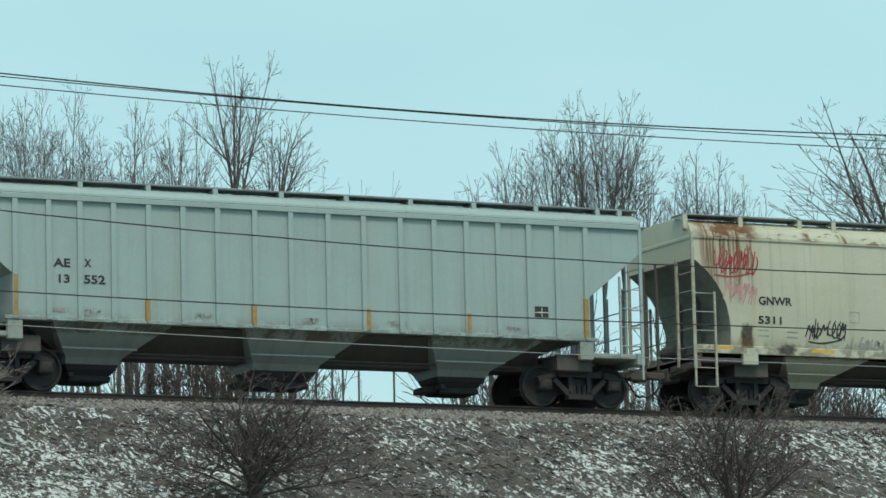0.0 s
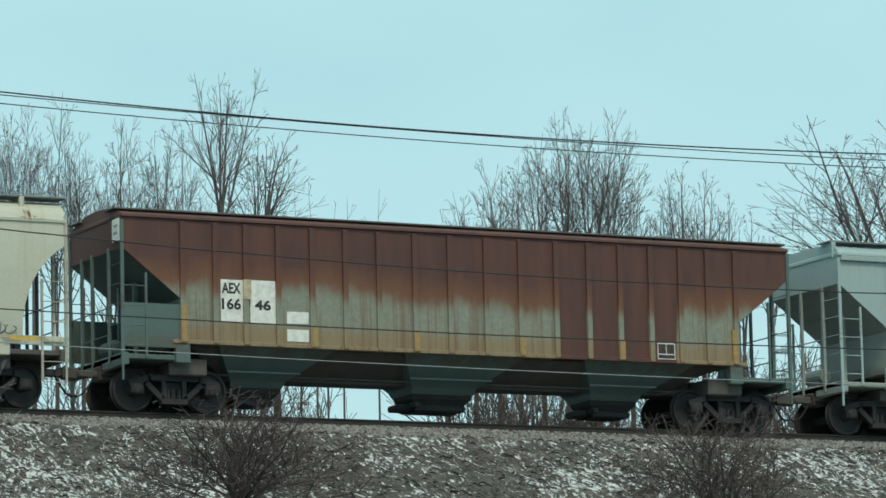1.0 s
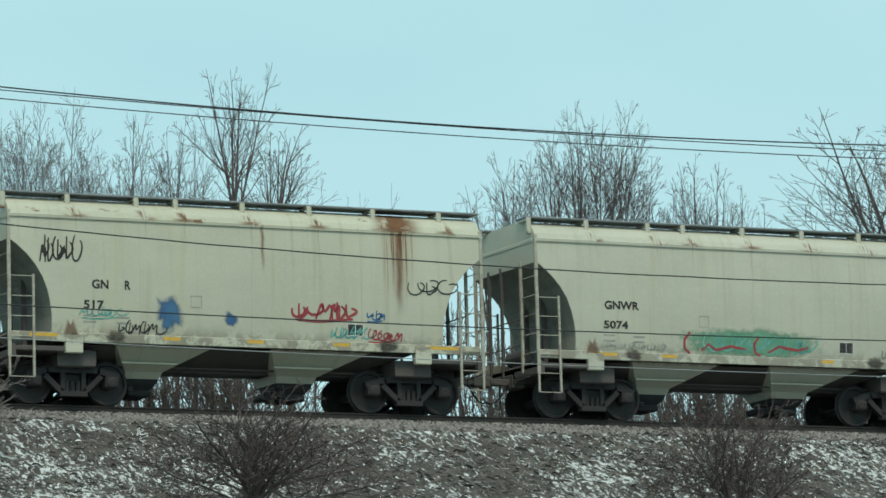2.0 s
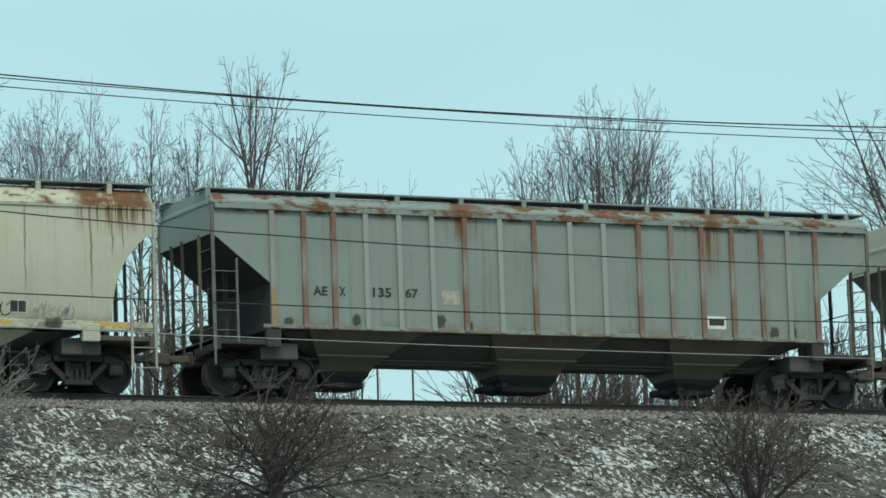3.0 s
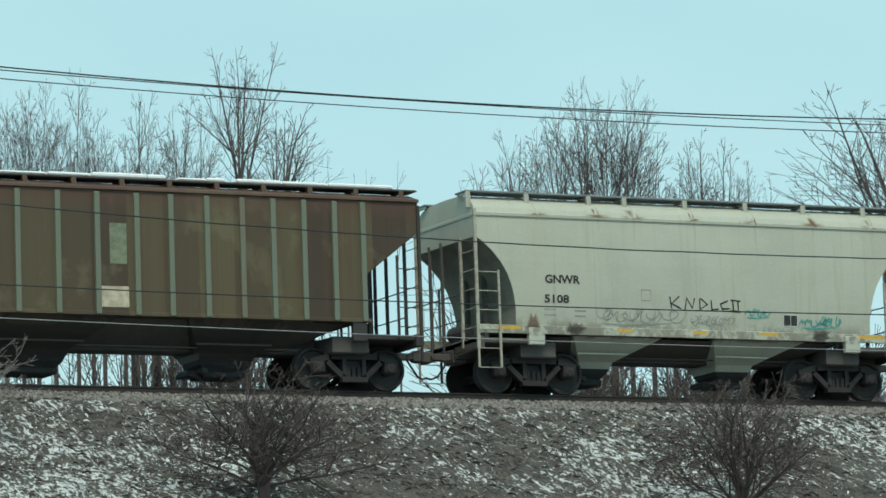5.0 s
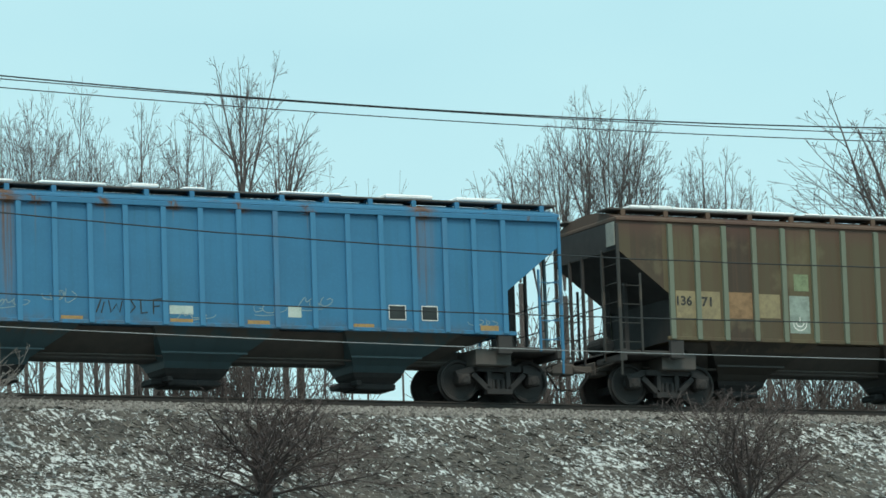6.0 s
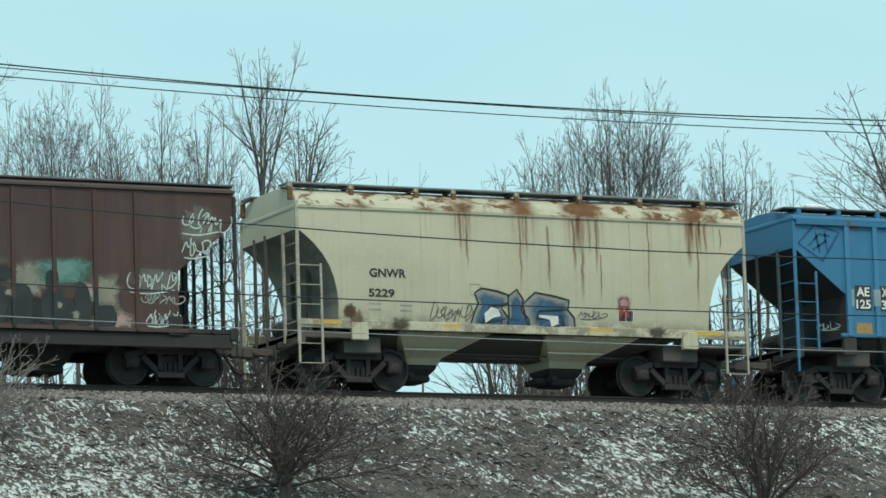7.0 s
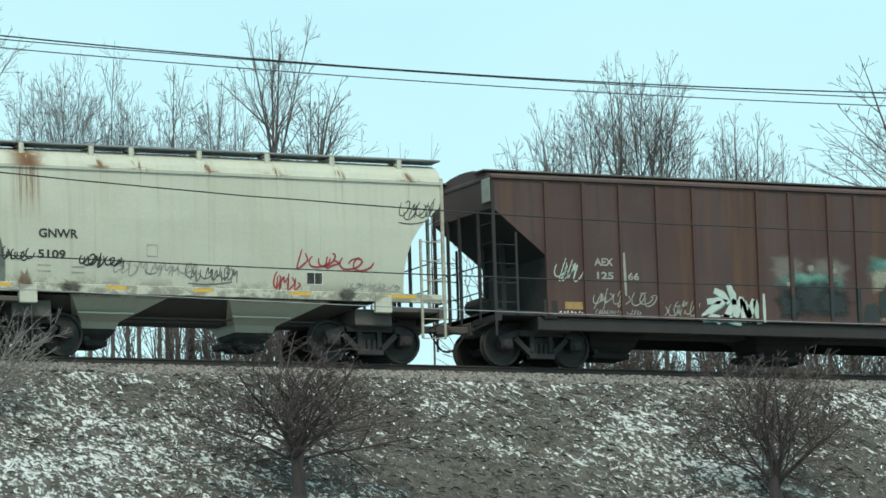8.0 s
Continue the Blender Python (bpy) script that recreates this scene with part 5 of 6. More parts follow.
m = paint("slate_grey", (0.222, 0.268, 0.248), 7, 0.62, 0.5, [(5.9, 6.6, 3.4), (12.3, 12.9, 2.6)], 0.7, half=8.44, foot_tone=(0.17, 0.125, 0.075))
low = paint("hopper_olive", (0.115, 0.105, 0.075), 8, 0.0, 0.3, [], 0.6)
f_rib = ribbed_rust("slate_ribs", (0.30, 0.335, 0.315), 0.55)
f = ribbed_wagon(-32.15, 16.88, m, f_rib, "slate-grey ribbed hopper wagon with rusty ribs and black lettering", low, simple("frame_brown", (0.05, 0.043, 0.04), (0.034, 0.03, 0.029)), slope_mat=NEARBLACK, gear_mat=simple("gear_brown", (0.15, 0.15, 0.14), (0.085, 0.07, 0.062), 2.0))
f.letters("AE", 2.4, 2.75, 2.22, 2.43, BLACK)
f.letters("X", 3.05, 3.2, 2.22, 2.43, BLACK)
f.letters("135", 3.87, 4.33, 2.22, 2.44, BLACK)
f.letters("67", 4.68, 5.0, 2.23, 2.44, BLACK)
f.plate("placard", 5.6, 6.05, 2.1, 2.42, simple("worn_tan", (0.42, 0.4, 0.33)), 0.006)
f.plate("stencil_panel", 12.45, 12.95, 1.72, 2.02, WHITE, 0.006)
f.plate("stencil_panel", 12.5, 12.9, 1.8, 1.96, BLACK, 0.01)
f.plate("reflector", 1.38, 1.48, 1.52, 2.3, DULLYELLOW, 0.082, "ochre reflector strip")
for i, x in enumerate((1.65, 3.3, 5.4, 6.1, 14.1, 14.6)):
    f.blot(cloud_outline(x, x + 0.3, 1.5, 1.75 + 0.1 * (i % 3), 60 + i, 16, 0.25), FOG_GRIME)

m = paint("cream_rusty_roof", (0.468, 0.475, 0.375), 9, 0.6, 0.45, [(9.7, 11.35, 3.3)], runs=((1.08, 4.0, 1.5, 0.035), (8.42, 4.0, 1.7, 0.025), (9.95, 3.95, 1.6, 0.035), (10.45, 3.95, 2.7, 0.03), (3.05, 4.0, 3.1, 0.02), (5.72, 3.9, 2.9, 0.018), (4.9, 4.0, 3.5, 0.02), (10.7, 3.9, 2.9, 0.025)))
g = round_wagon(-44.98, m, "cream rounded hopper wagon with rusty roof edge and scrawled tags", (GN, "5508"), SILL)
g.scrawl(1.45, 2.0, 1.6, 2.0, 41, TAGRED, 0.03)
g.scrawl(2.05, 3.1, 1.55, 1.9, 42, TAGFADED, 0.02)
g.scrawl(3.5, 4.9, 1.65, 2.3, 43, TAGGREY, 0.022, 0.2)
g.scrawl(5.6, 5.9, 2.0, 2.4, 44, TAGGREY, 0.025, 0.2)
g.scrawl(6.5, 7.8, 1.55, 1.95, 45, BLACK, 0.026, 0.2)
g.scrawl(8.5, 9.4, 1.5, 1.9, 46, TAGGREY, 0.03)

m = paint("cream_rust_runs", (0.475, 0.482, 0.387), 10, 0.38, 0.4, [(9.85, 11.4, 1.6), (10.1, 10.9, 1.3)], runs=((9.95, 4.1, 1.5, 0.06), (10.35, 4.1, 1.5, 0.05), (10.7, 4.1, 2.0, 0.07), (6.0, 3.2, 2.5, 0.018), (7.03, 3.6, 2.7, 0.018)))
h = round_wagon(-57.84, m, "cream rounded hopper wagon with orange rust runs and a blue splash", (GN, "5556"), [(0.45, 1.17), (3.72, 4.13), (5.8, 6.21), (7.87, 8.31), (10.07, 10.86)])
h.strokes("graffiti", [[(3.53 + 0.3 * math.cos(i * 0.79), 1.9 + 0.27 * math.sin(i * 0.79)), (3.53, 1.9)] for i in range(8)], 0.1, TAGBLUE)
h.scrawl(4.1, 5.1, 1.62, 1.98, 51, TAGFADED, 0.028)
h.scrawl(5.4, 5.85, 1.62, 1.9, 52, TAGFADED, 0.022)
h.scrawl(6.5, 7.7, 1.6, 1.9, 53, TAGGREY, 0.024)
h.scrawl(8.65, 9.4, 1.55, 2.1, 54, TAGGREY, 0.022)
h.blot(cloud_outline(1.2, 1.5, 1.5, 1.9, 55, 14, 0.2), spray("brown_blotch", (0.13, 0.07, 0.03), (0.08, 0.05, 0.03)))
h.blot(cloud_outline(6.98, 7.08, 3.5, 3.8, 56, 12, 0.25), FOG_DARK)

m = paint("cream_plain", (0.453, 0.475, 0.403), 11, 0.15, 0.15, [])
i_w = round_wagon(-70.69, m, "cream rounded hopper wagon with a black painted tag", (GN, "5108"), [(0.5, 1.1), (3.6, 4.0), (5.6, 6.0), (7.4, 7.9), (10.0, 10.8)])
i_w.strokes("graffiti", [[(5.0, 2.26), (5.05, 1.98)], [(5.25, 2.27), (5.05, 2.1), (5.3, 1.98)], [(5.4, 1.97), (5.45, 2.24), (5.6, 2.0), (5.66, 2.24)], [(5.8, 2.24), (5.8, 1.98), (6.0, 2.1), (5.82, 2.24)], [(6.1, 2.2), (6.12, 1.98), (6.3, 2.0)],
                      [(6.55, 2.2), (6.35, 2.12), (6.4, 2.0), (6.6, 2.02)], [(6.62, 2.22), (6.9, 2.2)], [(6.68, 2.2), (6.7, 1.96)], [(6.82, 2.2), (6.83, 1.96)], [(6.6, 1.96), (6.9, 1.95)]], 0.045, BLACK)
i_w.scrawl(3.0, 5.0, 1.62, 2.0, 61, TAGGREY, 0.022, 0.22)
i_w.scrawl(5.5, 6.6, 1.6, 1.85, 62, TAGGREY, 0.02)
i_w.scrawl(7.0, 7.65, 1.84, 2.06, 63, TAGTEAL, 0.025)
i_w.scrawl(8.46, 9.45, 1.64, 1.92, 64, TAGTEAL, 0.035)

m = patched("patched_olive", 17.6 / 2)
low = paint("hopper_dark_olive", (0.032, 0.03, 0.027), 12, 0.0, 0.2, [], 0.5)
j_rib = ribbed_rust("sage_ribs", (0.155, 0.185, 0.14), 0.06)
j = ribbed_wagon(-89.72, 17.6, m, j_rib, "olive-brown patched ribbed hopper wagon with snow on its roof", low, NEARBLACK, board="snow", slope_mat=NEARBLACK, gear_mat=low, ribs=[r * 16.9 / 17.6 for r in (1.38, 2.08, 2.82, 3.63, 4.42, 5.25, 6.08, 7.0, 7.95, 8.88, 9.8, 10.73, 11.54, 12.4, 13.25, 14.0, 14.75, 15.5, 16.2)], chord=False)
pale = simple("patch_cream", (0.27, 0.23, 0.13), (0.19, 0.16, 0.1))
j.plate("placard", 1.5, 2.02, 1.98, 2.62, pale, 0.006)
j.plate("placard", 2.14, 2.68, 1.97, 2.62, pale, 0.006)
j.plate("placard", 2.9, 3.55, 2.0, 2.62, simple("patch_orange", (0.27, 0.17, 0.09)), 0.006)
j.plate("placard", 3.7, 4.3, 2.03, 2.6, pale, 0.006)
j.plate("placard", 4.55, 5.1, 1.69, 2.58, simple("patch_mint", (0.27, 0.34, 0.3)), 0.006)
j.strokes("emblem", [[(4.82 + 0.18 * math.cos(k * 0.5 + 3.0), 1.92 + 0.16 * math.sin(k * 0.5 + 3.0)) for k in range(8)], [(4.82 + 0.11 * math.cos(k * 0.5 + 3.0), 1.95 + 0.1 * math.sin(k * 0.5 + 3.0)) for k in range(8)], [(4.82, 1.95), (4.82, 2.08)]], 0.03, WHITE, 0.012)
j.plate("placard", 9.86, 10.53, 1.64, 2.1, simple("patch_white", (0.55, 0.5, 0.38)), 0.006)
j.plate("placard", 10.1, 10.5, 2.6, 3.5, simple("patch_sage", (0.2, 0.24, 0.16)), 0.006)
j.plate("placard", 4.7, 5.1, 2.7, 3.1, simple("patch_sage_light", (0.2, 0.26, 0.15)), 0.006)
j.letters("136", 1.52, 1.92, 2.27, 2.5, BLACK, 0.014)
j.letters("71", 2.18, 2.45, 2.26, 2.49, BLACK, 0.014)
end_sign(j, 0, 3.65, 4.2, TAGGREY)
part("end_sheet", lay(*block(-8.812, -8.802, -1.5, 1.5, 3.56, 4.22), "end_sheet"), NEARBLACK, j.car, "near-black end sheet")

m = paint("sky_blue", (0.034, 0.175, 0.325), 13, 0.3, 0.2, [(3.3, 3.6, 1.0), (13.35, 13.6, 1.2)], 0.4, 0.7, 8.465)
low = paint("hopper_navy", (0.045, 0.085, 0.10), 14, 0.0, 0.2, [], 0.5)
k_rib = ribbed_rust("blue_ribs", (0.05, 0.215, 0.38), 0.03)
k_w = ribbed_wagon(-108.18, 16.93, m, k_rib, "bright blue ribbed hopper wagon with snow on its roof", low, NEARBLACK, board="snow", slope_mat=NEARBLACK)
for x0, x1 in ((1.62, 2.06), (2.3, 2.78)):
    k_w.plate("number_panel", x0, x1, 2.1, 2.7, BLACK, 0.006, "black lettering panel")
for x0, x1 in ((1.47, 1.6), (2.1, 2.28), (2.8, 2.92)):
    k_w.plate("worn_patch", x0, x1, 2.2, 2.6, TAGLIGHT, 0.086 if x0 == 2.1 else 0.006)
k_w.letters("AE", 1.66, 2.02, 2.44, 2.66, WHITE, 0.012)
k_w.letters("X", 2.36, 2.52, 2.44, 2.66, WHITE, 0.012)
k_w.letters("125", 1.64, 2.04, 2.14, 2.36, WHITE, 0.012)
k_w.letters("32", 2.34, 2.68, 2.14, 2.36, WHITE, 0.012)
k_w.strokes("emblem", [[(0.12, 3.66), (0.59, 4.12), (1.25, 3.95), (0.77, 3.25), (0.12, 3.66)], [(0.4, 3.6), (0.7, 3.9), (1.0, 3.85)], [(0.5, 3.5), (0.9, 3.75)], [(0.6, 3.95), (0.7, 3.45)], [(0.85, 3.98), (0.9, 3.5)]], 0.06, simple("emblem_blue", (0.02, 0.1, 0.22)), 0.006)
k_w.strokes("graffiti", [[(5.5, 1.7), (5.62, 2.0)], [(5.62, 1.7), (5.7, 1.95)], [(5.8, 1.98), (5.85, 1.72), (5.98, 1.9), (6.05, 1.72), (6.12, 1.98)], [(6.3, 2.0), (6.18, 1.85), (6.3, 1.72), (6.42, 1.85), (6.32, 2.0)], [(6.55, 2.02), (6.56, 1.72), (6.72, 1.74)], [(6.85, 1.7), (6.85, 2.02), (7.05, 2.05)], [(6.85, 1.87), (7.0, 1.89)]], 0.035, TAGDARK)
for q, x in enumerate((0.5, 3.0, 4.2, 7.4, 9.2, 10.3, 14.5)):
    k_w.scrawl(x, x + 0.6, 1.62 + 0.15 * (q % 3), 1.8 + 0.2 * (q % 3), 140 + q, TAGLIGHT, 0.016, 0.25)
for x0, x1 in ((12.51, 13.02), (13.33, 13.82)):
    x0, x1 = x0 + 0.05, x1 - 0.05
    k_w.plate("stencil_panel", x0, x1, 1.74, 2.06, TAGDARK, 0.006)
    k_w.strokes("stencil_frame", [[(x0, 1.74), (x1, 1.74), (x1, 2.06), (x0, 2.06), (x0, 1.74)]], 0.022, WHITE, 0.012)
for x0, x1, z1 in ((1.62, 2.06, 1.8), (4.68, 5.19, 1.62), (7.24, 7.78, 1.62), (9.09, 9.62, 1.63), (11.67, 12.18, 1.62), (14.85, 15.31, 1.66)):
    k_w.plate("reflector", x0, x1, 1.545, z1, DULLYELLOW, 0.01, "orange reflector plate")
for x0, x1, z0, z1 in ((7.23, 7.79, 1.72, 1.91), (10.08, 10.4, 1.72, 1.98)):
    k_w.plate("worn_patch", x0, x1, z0, z1, TAGMINT, 0.006)

m = paint("cream_heavy_rust", (0.49, 0.475, 0.356), 15, 0.62, 0.5, [(3.95, 4.3, 3.1), (5.45, 5.85, 2.9), (6.85, 7.6, 2.9), (9.85, 10.5, 3.1)], runs=((4.05, 4.05, 3.0, 0.05), (4.2, 4.05, 2.6, 0.05), (5.55, 4.0, 2.1, 0.035), (5.72, 4.0, 2.9, 0.035), (6.28, 3.8, 2.1, 0.05), (6.95, 4.0, 2.6, 0.06), (7.15, 4.0, 1.8, 0.06), (7.35, 4.0, 3.1, 0.03), (7.52, 4.0, 2.6, 0.04), (7.62, 3.2, 1.9, 0.03), (8.88, 4.0, 1.8, 0.03), (9.97, 4.05, 2.8, 0.08), (10.17, 4.0, 1.7, 0.04), (10.4, 4.0, 3.2, 0.04), (10.8, 3.9, 3.3, 0.03)))
l_w = round_wagon(-120.99, m, "cream rounded hopper wagon with heavy roof rust and blue block graffiti", (GN, "5229"), [(0.5, 1.05), (3.6, 4.0), (7.3, 7.9), (9.95, 10.75)])
block_letters = ([(4.24, 1.39), (4.33, 1.7), (4.45, 1.98), (4.36, 2.2), (4.53, 2.31), (4.95, 2.25), (5.23, 2.17), (5.19, 1.98), (5.02, 1.89), (5.22, 1.64), (5.19, 1.39), (4.88, 1.32), (4.53, 1.32)],
                 [(5.19, 1.32), (5.23, 1.64), (5.2, 2.14), (5.43, 2.31), (5.59, 2.08), (5.54, 1.83), (5.73, 1.64), (5.79, 1.32), (5.47, 1.45)],
                 [(5.79, 1.32), (5.66, 1.64), (5.58, 1.98), (5.89, 2.25), (6.35, 2.19), (6.77, 2.1), (6.73, 1.88), (6.9, 1.7), (6.92, 1.45), (6.8, 1.32), (6.28, 1.39)])
BLOCKSHADE = spray("block_shade_blue", (0.03, 0.1, 0.2), (0.05, 0.14, 0.25))
for q in block_letters:
    cx, cz = sum(p[0] for p in q) / len(q), sum(p[1] for p in q) / len(q)
    l_w.blot([(cx + (x - cx) * 1.03, cz + (z - cz) * 1.03) for x, z in q], TAGGREY, 0.012, label="grey-blue block-letter graffiti")
    l_w.blot([(cx + (x - cx) * 0.97, cz + (z - cz) * 0.97) for x, z in q], BLOCKSHADE, 0.016)
    l_w.strokes("graffiti", [q + [q[0]]], 0.04, TAGDARK, 0.022)
    l_w.blot(cloud_outline(cx - 0.42, cx + 0.4, 1.3, 1.68, int(cx * 50), 20, 0.15), BLOCKSHADE, 0.02)
l_w.strokes("graffiti", [[(5.16, 1.98), (4.74, 1.89), (4.56, 1.52), (4.95, 1.58), (5.16, 1.64)], [(6.7, 1.89), (6.0, 1.83), (5.93, 1.64), (6.56, 1.73), (6.63, 1.52), (5.93, 1.45)]], 0.05, TAGDARK, 0.026)
for q in ([(4.63, 1.52), (4.6, 1.73), (4.77, 1.89), (4.95, 1.84), (5.02, 1.69), (4.81, 1.64)], [(6.31, 1.48), (6.35, 1.63), (6.0, 1.69), (5.99, 1.74), (6.48, 1.73), (6.5, 1.55)]):
    l_w.blot(q, WHITE, 0.028, label="white gap in block-letter graffiti")
l_w.blot(cloud_outline(7.98, 8.42, 1.68, 2.32, 81, 18, 0.06), spray("fog_red", (0.3, 0.05, 0.05), (0.25, 0.05, 0.05)), 0.006)
l_w.blot(cloud_outline(8.03, 8.37, 1.9, 2.27, 82, 16, 0.08), FOG_PINK, 0.009)
l_w.strokes("graffiti", [[(8.1, 2.15), (8.15, 2.2)], [(8.25, 2.2), (8.3, 2.15)], [(8.1, 1.75), (8.15, 2.0), (8.25, 2.0), (8.3, 1.75)]], 0.07, TAGRED, 0.012)
l_w.scrawl(7.0, 7.6, 1.7, 1.9, 83, TAGFADED, 0.022)
l_w.scrawl(3.2, 4.2, 1.55, 1.95, 84, TAGFADED, 0.024)
l_w.blot(cloud_outline(1.08, 1.45, 1.48, 1.9, 85, 14, 0.2), spray("oil_blotch", (0.09, 0.05, 0.03), (0.06, 0.04, 0.03)))

m = browned("dark_brown_side")
# near-black truck steel on the slope sheets stands in for shade in the recess
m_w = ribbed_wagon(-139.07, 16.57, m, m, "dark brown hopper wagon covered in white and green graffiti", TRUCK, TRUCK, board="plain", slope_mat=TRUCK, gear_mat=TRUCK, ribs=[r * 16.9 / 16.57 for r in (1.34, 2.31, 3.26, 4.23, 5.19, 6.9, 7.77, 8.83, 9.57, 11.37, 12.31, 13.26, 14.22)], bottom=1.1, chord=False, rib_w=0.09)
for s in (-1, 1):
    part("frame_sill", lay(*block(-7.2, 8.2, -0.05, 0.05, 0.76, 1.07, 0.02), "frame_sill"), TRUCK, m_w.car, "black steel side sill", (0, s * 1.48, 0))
m_w.letters("AEX", 2.56, 3.05, 2.29, 2.47, TAGGREY)
m_w.letters("125", 2.62, 3.05, 1.98, 2.15, TAGGREY)
m_w.letters("66", 3.42, 3.72, 1.98, 2.15, TAGGREY)
m_w.strokes("graffiti", [[(3.3, 2.6), (3.32, 1.6)]], 0.06, TAGGREY, 0.08)
FOG_CREAM = spray("fog_cream", (0.42, 0.42, 0.33), (0.34, 0.36, 0.3), 0.55)
FOG_THIN = spray("fog_thin_mint", (0.3, 0.36, 0.33), (0.38, 0.4, 0.36), 0.3)
zig = [[(5.48, 1.54), (5.96, 1.57), (5.65, 1.39), (5.35, 1.17)], [(5.34, 1.12), (5.59, 1.17), (5.9, 1.12)], [(5.68, 1.81), (5.9, 1.71), (6.07, 1.52)], [(6.06, 1.95), (6.17, 1.71), (6.21, 1.48)], [(6.23, 1.6), (6.08, 1.34), (5.9, 1.1)], [(6.4, 1.67), (6.33, 1.45), (6.17, 1.1)], [(6.41, 1.63), (6.46, 1.34), (6.43, 1.08)], [(6.46, 1.57), (6.57, 1.28), (6.66, 1.1)], [(6.74, 1.62), (6.66, 1.4), (6.57, 1.17)], [(6.76, 1.6), (6.82, 1.34), (6.87, 1.06)], [(5.72, 1.08), (5.96, 1.17), (6.38, 1.06)]]
m_w.strokes("graffiti", [[(x, z - 0.02) for x, z in q] for q in zig], 0.175, TAGTEAL, 0.006)
m_w.strokes("graffiti", zig, 0.16, TAGMINT, 0.010, "white and mint block-letter graffiti")
m_w.strokes("graffiti", [[(6.96, 1.75), (6.97, 1.07)]], 0.07, TAGMINT, 0.08)
# a long fogged piece: mist above, dark letters in front
layers = ((7.1, 8.3, 1.95, 2.75, FOG_THIN), (8.1, 9.5, 1.9, 2.75, FOG_THIN), (7.3, 9.4, 1.8, 2.35, FOG_TEAL), (7.15, 9.55, 1.1, 2.15, FOG_DARK), (7.3, 8.2, 1.1, 1.9, FOG_DARK), (8.3, 9.4, 1.15, 2.0, FOG_DARK),
          (9.7, 11.2, 2.0, 2.8, FOG_TEAL), (9.8, 10.9, 1.8, 2.55, FOG_CREAM), (11.2, 12.3, 1.7, 2.7, FOG_CREAM), (11.7, 13.4, 2.0, 2.75, FOG_TEAL), (13.0, 13.9, 1.3, 2.45, FOG_CREAM), (12.9, 14.3, 1.1, 1.6, FOG_PINK), (12.85, 13.3, 1.75, 2.15, FOG_PINK), (10.1, 10.8, 1.1, 1.7, FOG_PINK), (11.9, 12.4, 1.15, 1.7, FOG_CREAM), (9.7, 13.8, 1.1, 1.85, FOG_DARK))
for n, (x0, x1, z0, z1, paint_mat) in enumerate(layers):
    m_w.blot(cloud_outline(x0, x1, z0, z1, 90 + n, 24, 0.2), paint_mat, 0.005 + 0.0006 * n)
for n, (x0, x1, z0, z1) in enumerate(((10.15, 11.25, 1.15, 2.12), (10.9, 11.35, 2.12, 2.46), (11.25, 11.8, 1.15, 2.05), (12.02, 12.6, 1.2, 2.05), (12.1, 12.42, 1.95, 2.4), (12.78, 13.15, 1.15, 2.15), (13.25, 13.75, 1.12, 1.65), (9.72, 10.15, 1.12, 1.62))):
    m_w.blot(cloud_outline(x0, x1, z0, z1, 130 + n, 20, 0.1), TAGDARK, 0.016 + 0.0006 * n)
m_w.blot(cloud_outline(15.2, 16.3, 2.9, 4.0, 150, 22, 0.2), FOG_THIN, 0.006)
m_w.blot(cloud_outline(14.0, 15.3, 1.9, 2.6, 151, 22, 0.2), FOG_THIN, 0.006)
for n, x in enumerate((7.77, 8.83, 9.57, 11.37, 12.31, 13.26)):
    m_w.plate("graffiti", x - 0.046, x + 0.046, 1.12, 1.75 + 0.12 * (n % 3), TAGDARK, 0.078)
for n, (x, z) in enumerate(((7.6, 1.9), (8.2, 2.3), (8.85, 2.25), (10.2, 2.05), (10.5, 1.35), (11.15, 1.75), (12.3, 1.5), (12.7, 1.3))):
    m_w.blot(cloud_outline(x, x + 0.22, z, z + 0.22, 160 + n, 14, 0.3), FOG_CREAM, 0.024)
m_w.scrawl(15.25, 16.2, 3.35, 3.9, 101, TAGMINT, 0.03, 0.22)
m_w.scrawl(15.3, 15.9, 2.8, 3.2, 108, TAGMINT, 0.03, 0.2)
m_w.scrawl(13.95, 15.1, 2.0, 2.5, 102, TAGMINT, 0.028, 0.2)
m_w.scrawl(14.3, 15.1, 1.7, 1.95, 109, TAGGREY, 0.028, 0.16)
m_w.scrawl(14.4, 15.1, 1.25, 1.6, 103, TAGMINT, 0.03, 0.18)
m_w.scrawl(1.4, 2.0, 1.9, 2.4, 104, TAGMINT, 0.024, 0.16)
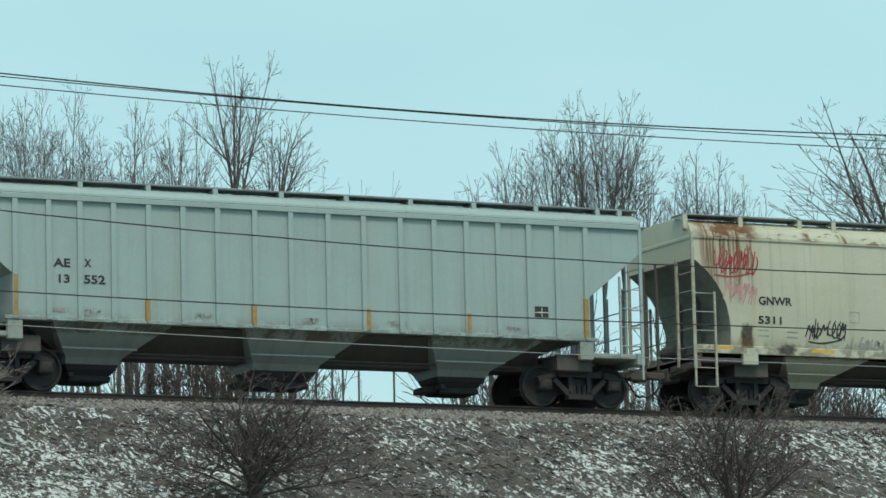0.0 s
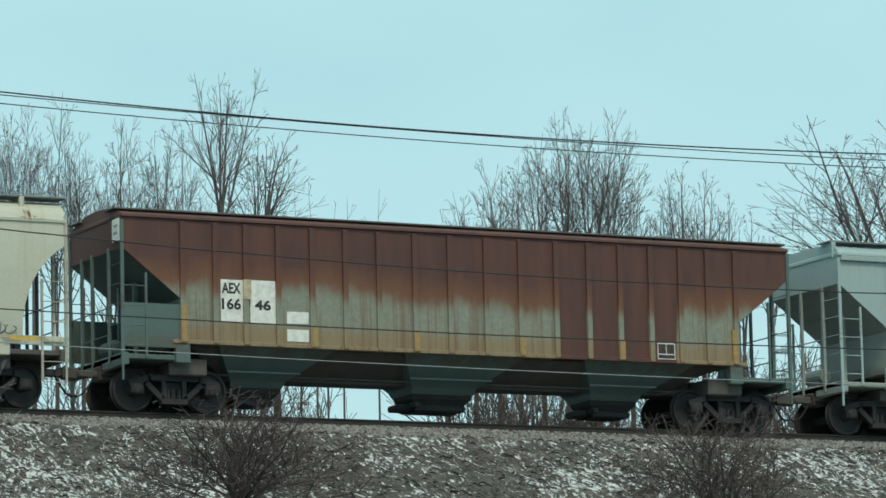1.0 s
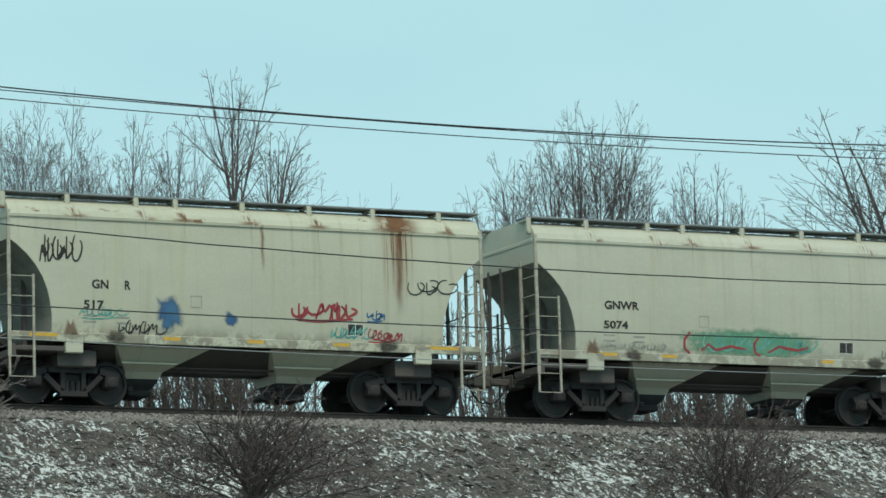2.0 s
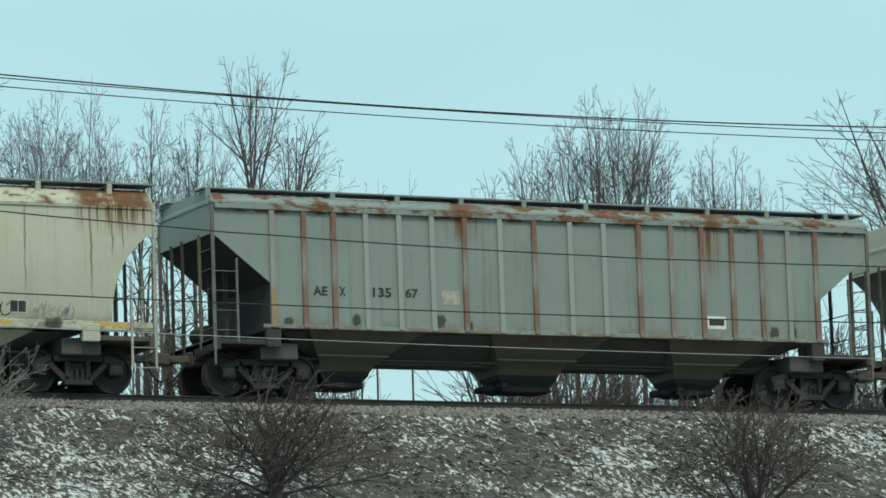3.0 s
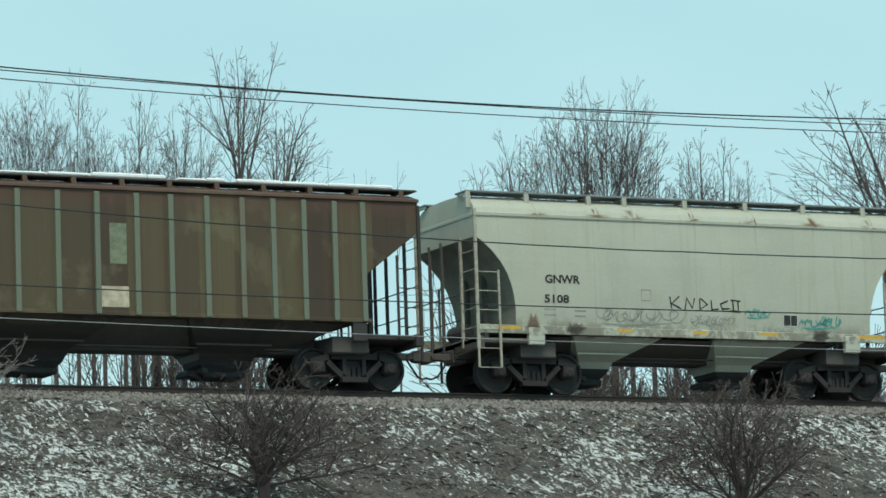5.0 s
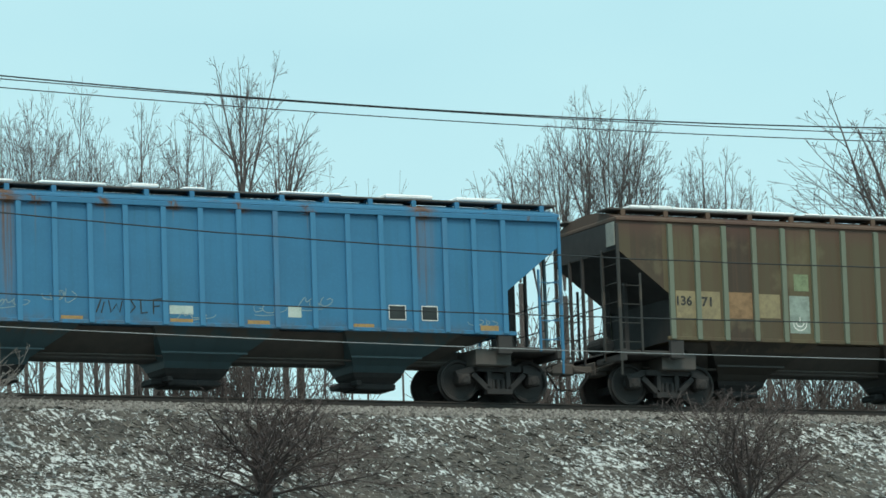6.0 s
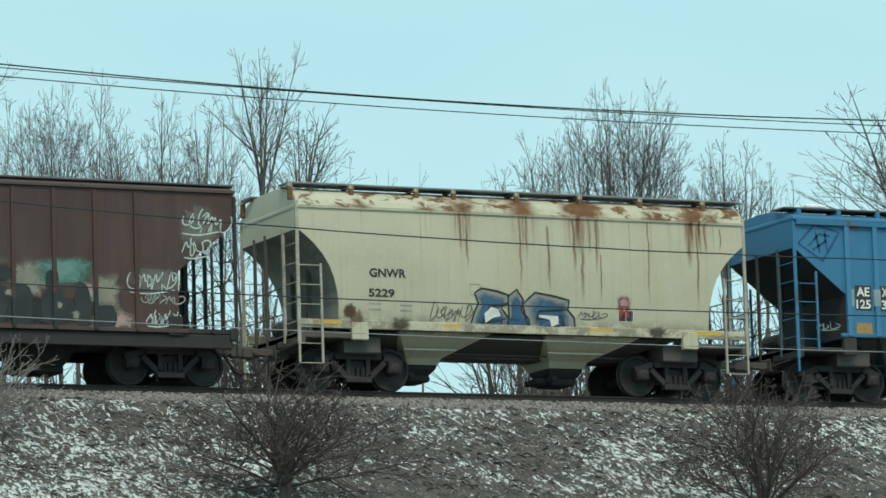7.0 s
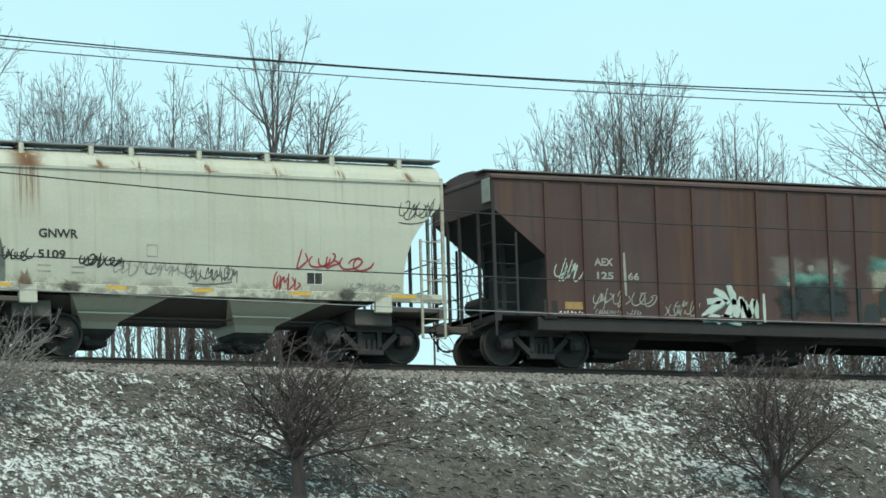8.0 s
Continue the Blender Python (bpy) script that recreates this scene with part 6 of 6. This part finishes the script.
m_w.scrawl(2.4, 3.9, 1.3, 1.85, 105, TAGGREY, 0.026, 0.17)
m_w.scrawl(2.5, 3.6, 1.12, 1.28, 110, TAGGREY, 0.02, 0.1)
m_w.scrawl(4.2, 5.0, 1.15, 1.6, 106, TAGGREY, 0.024, 0.15)
m_w.scrawl(1.6, 2.2, 1.1, 1.22, 107, WHITE, 0.03, 0.12)
m_w.plate("reflector", 1.77, 2.22, 1.26, 1.43, DULLYELLOW, 0.01, "orange reflector plate")
end_sign(m_w, 0, 3.7, 4.25, TAGGREY)

m = paint("cream_pale", (0.475, 0.497, 0.419), 16, 0.12, 0.15, [(1.3, 1.75, 2.5)])
n_w = round_wagon(-151.79, m, "pale cream rounded hopper wagon with red and black tags", (GN, "5109"), [(0.5, 1.1), (3.3, 3.76), (5.35, 5.79), (7.65, 8.15), (9.92, 10.75)])
n_w.scrawl(2.6, 3.6, 1.85, 2.2, 111, BLACK, 0.035)
n_w.scrawl(3.4, 5.2, 1.7, 2.1, 112, TAGGREY, 0.03, 0.25)
n_w.scrawl(5.1, 6.25, 1.62, 2.0, 113, TAGFADED, 0.026)
n_w.scrawl(7.2, 7.75, 1.45, 1.9, 114, TAGRED, 0.035)
n_w.scrawl(7.75, 9.1, 1.95, 2.4, 115, TAGRED, 0.04, 0.3)
n_w.scrawl(10.25, 11.1, 3.15, 3.65, 116, BLACK, 0.022)
n_w.scrawl(0.85, 1.5, 1.95, 2.25, 117, BLACK, 0.03)
n_w.scrawl(9.0, 10.3, 1.55, 1.75, 118, TAGGREY, 0.024)


# ---- what moves ----
def motions():
    for wg in WAGONS:
        walk(wg.car, [(t, pose(wg.home + SPEED * t, TRACK, RAIL)) for t in (0.0, 2.0, 4.0, 6.0, SECONDS)])
    turn = math.degrees(SPEED / WHEEL_R)
    for ws in WHEELSETS:
        spot = ws.location.copy()
        walk(ws, [(k / FPS, pose(spot.x, spot.y, spot.z, 0, turn * k / FPS, 0)) for k in range(int(SECONDS * FPS) + 1)])


motions()
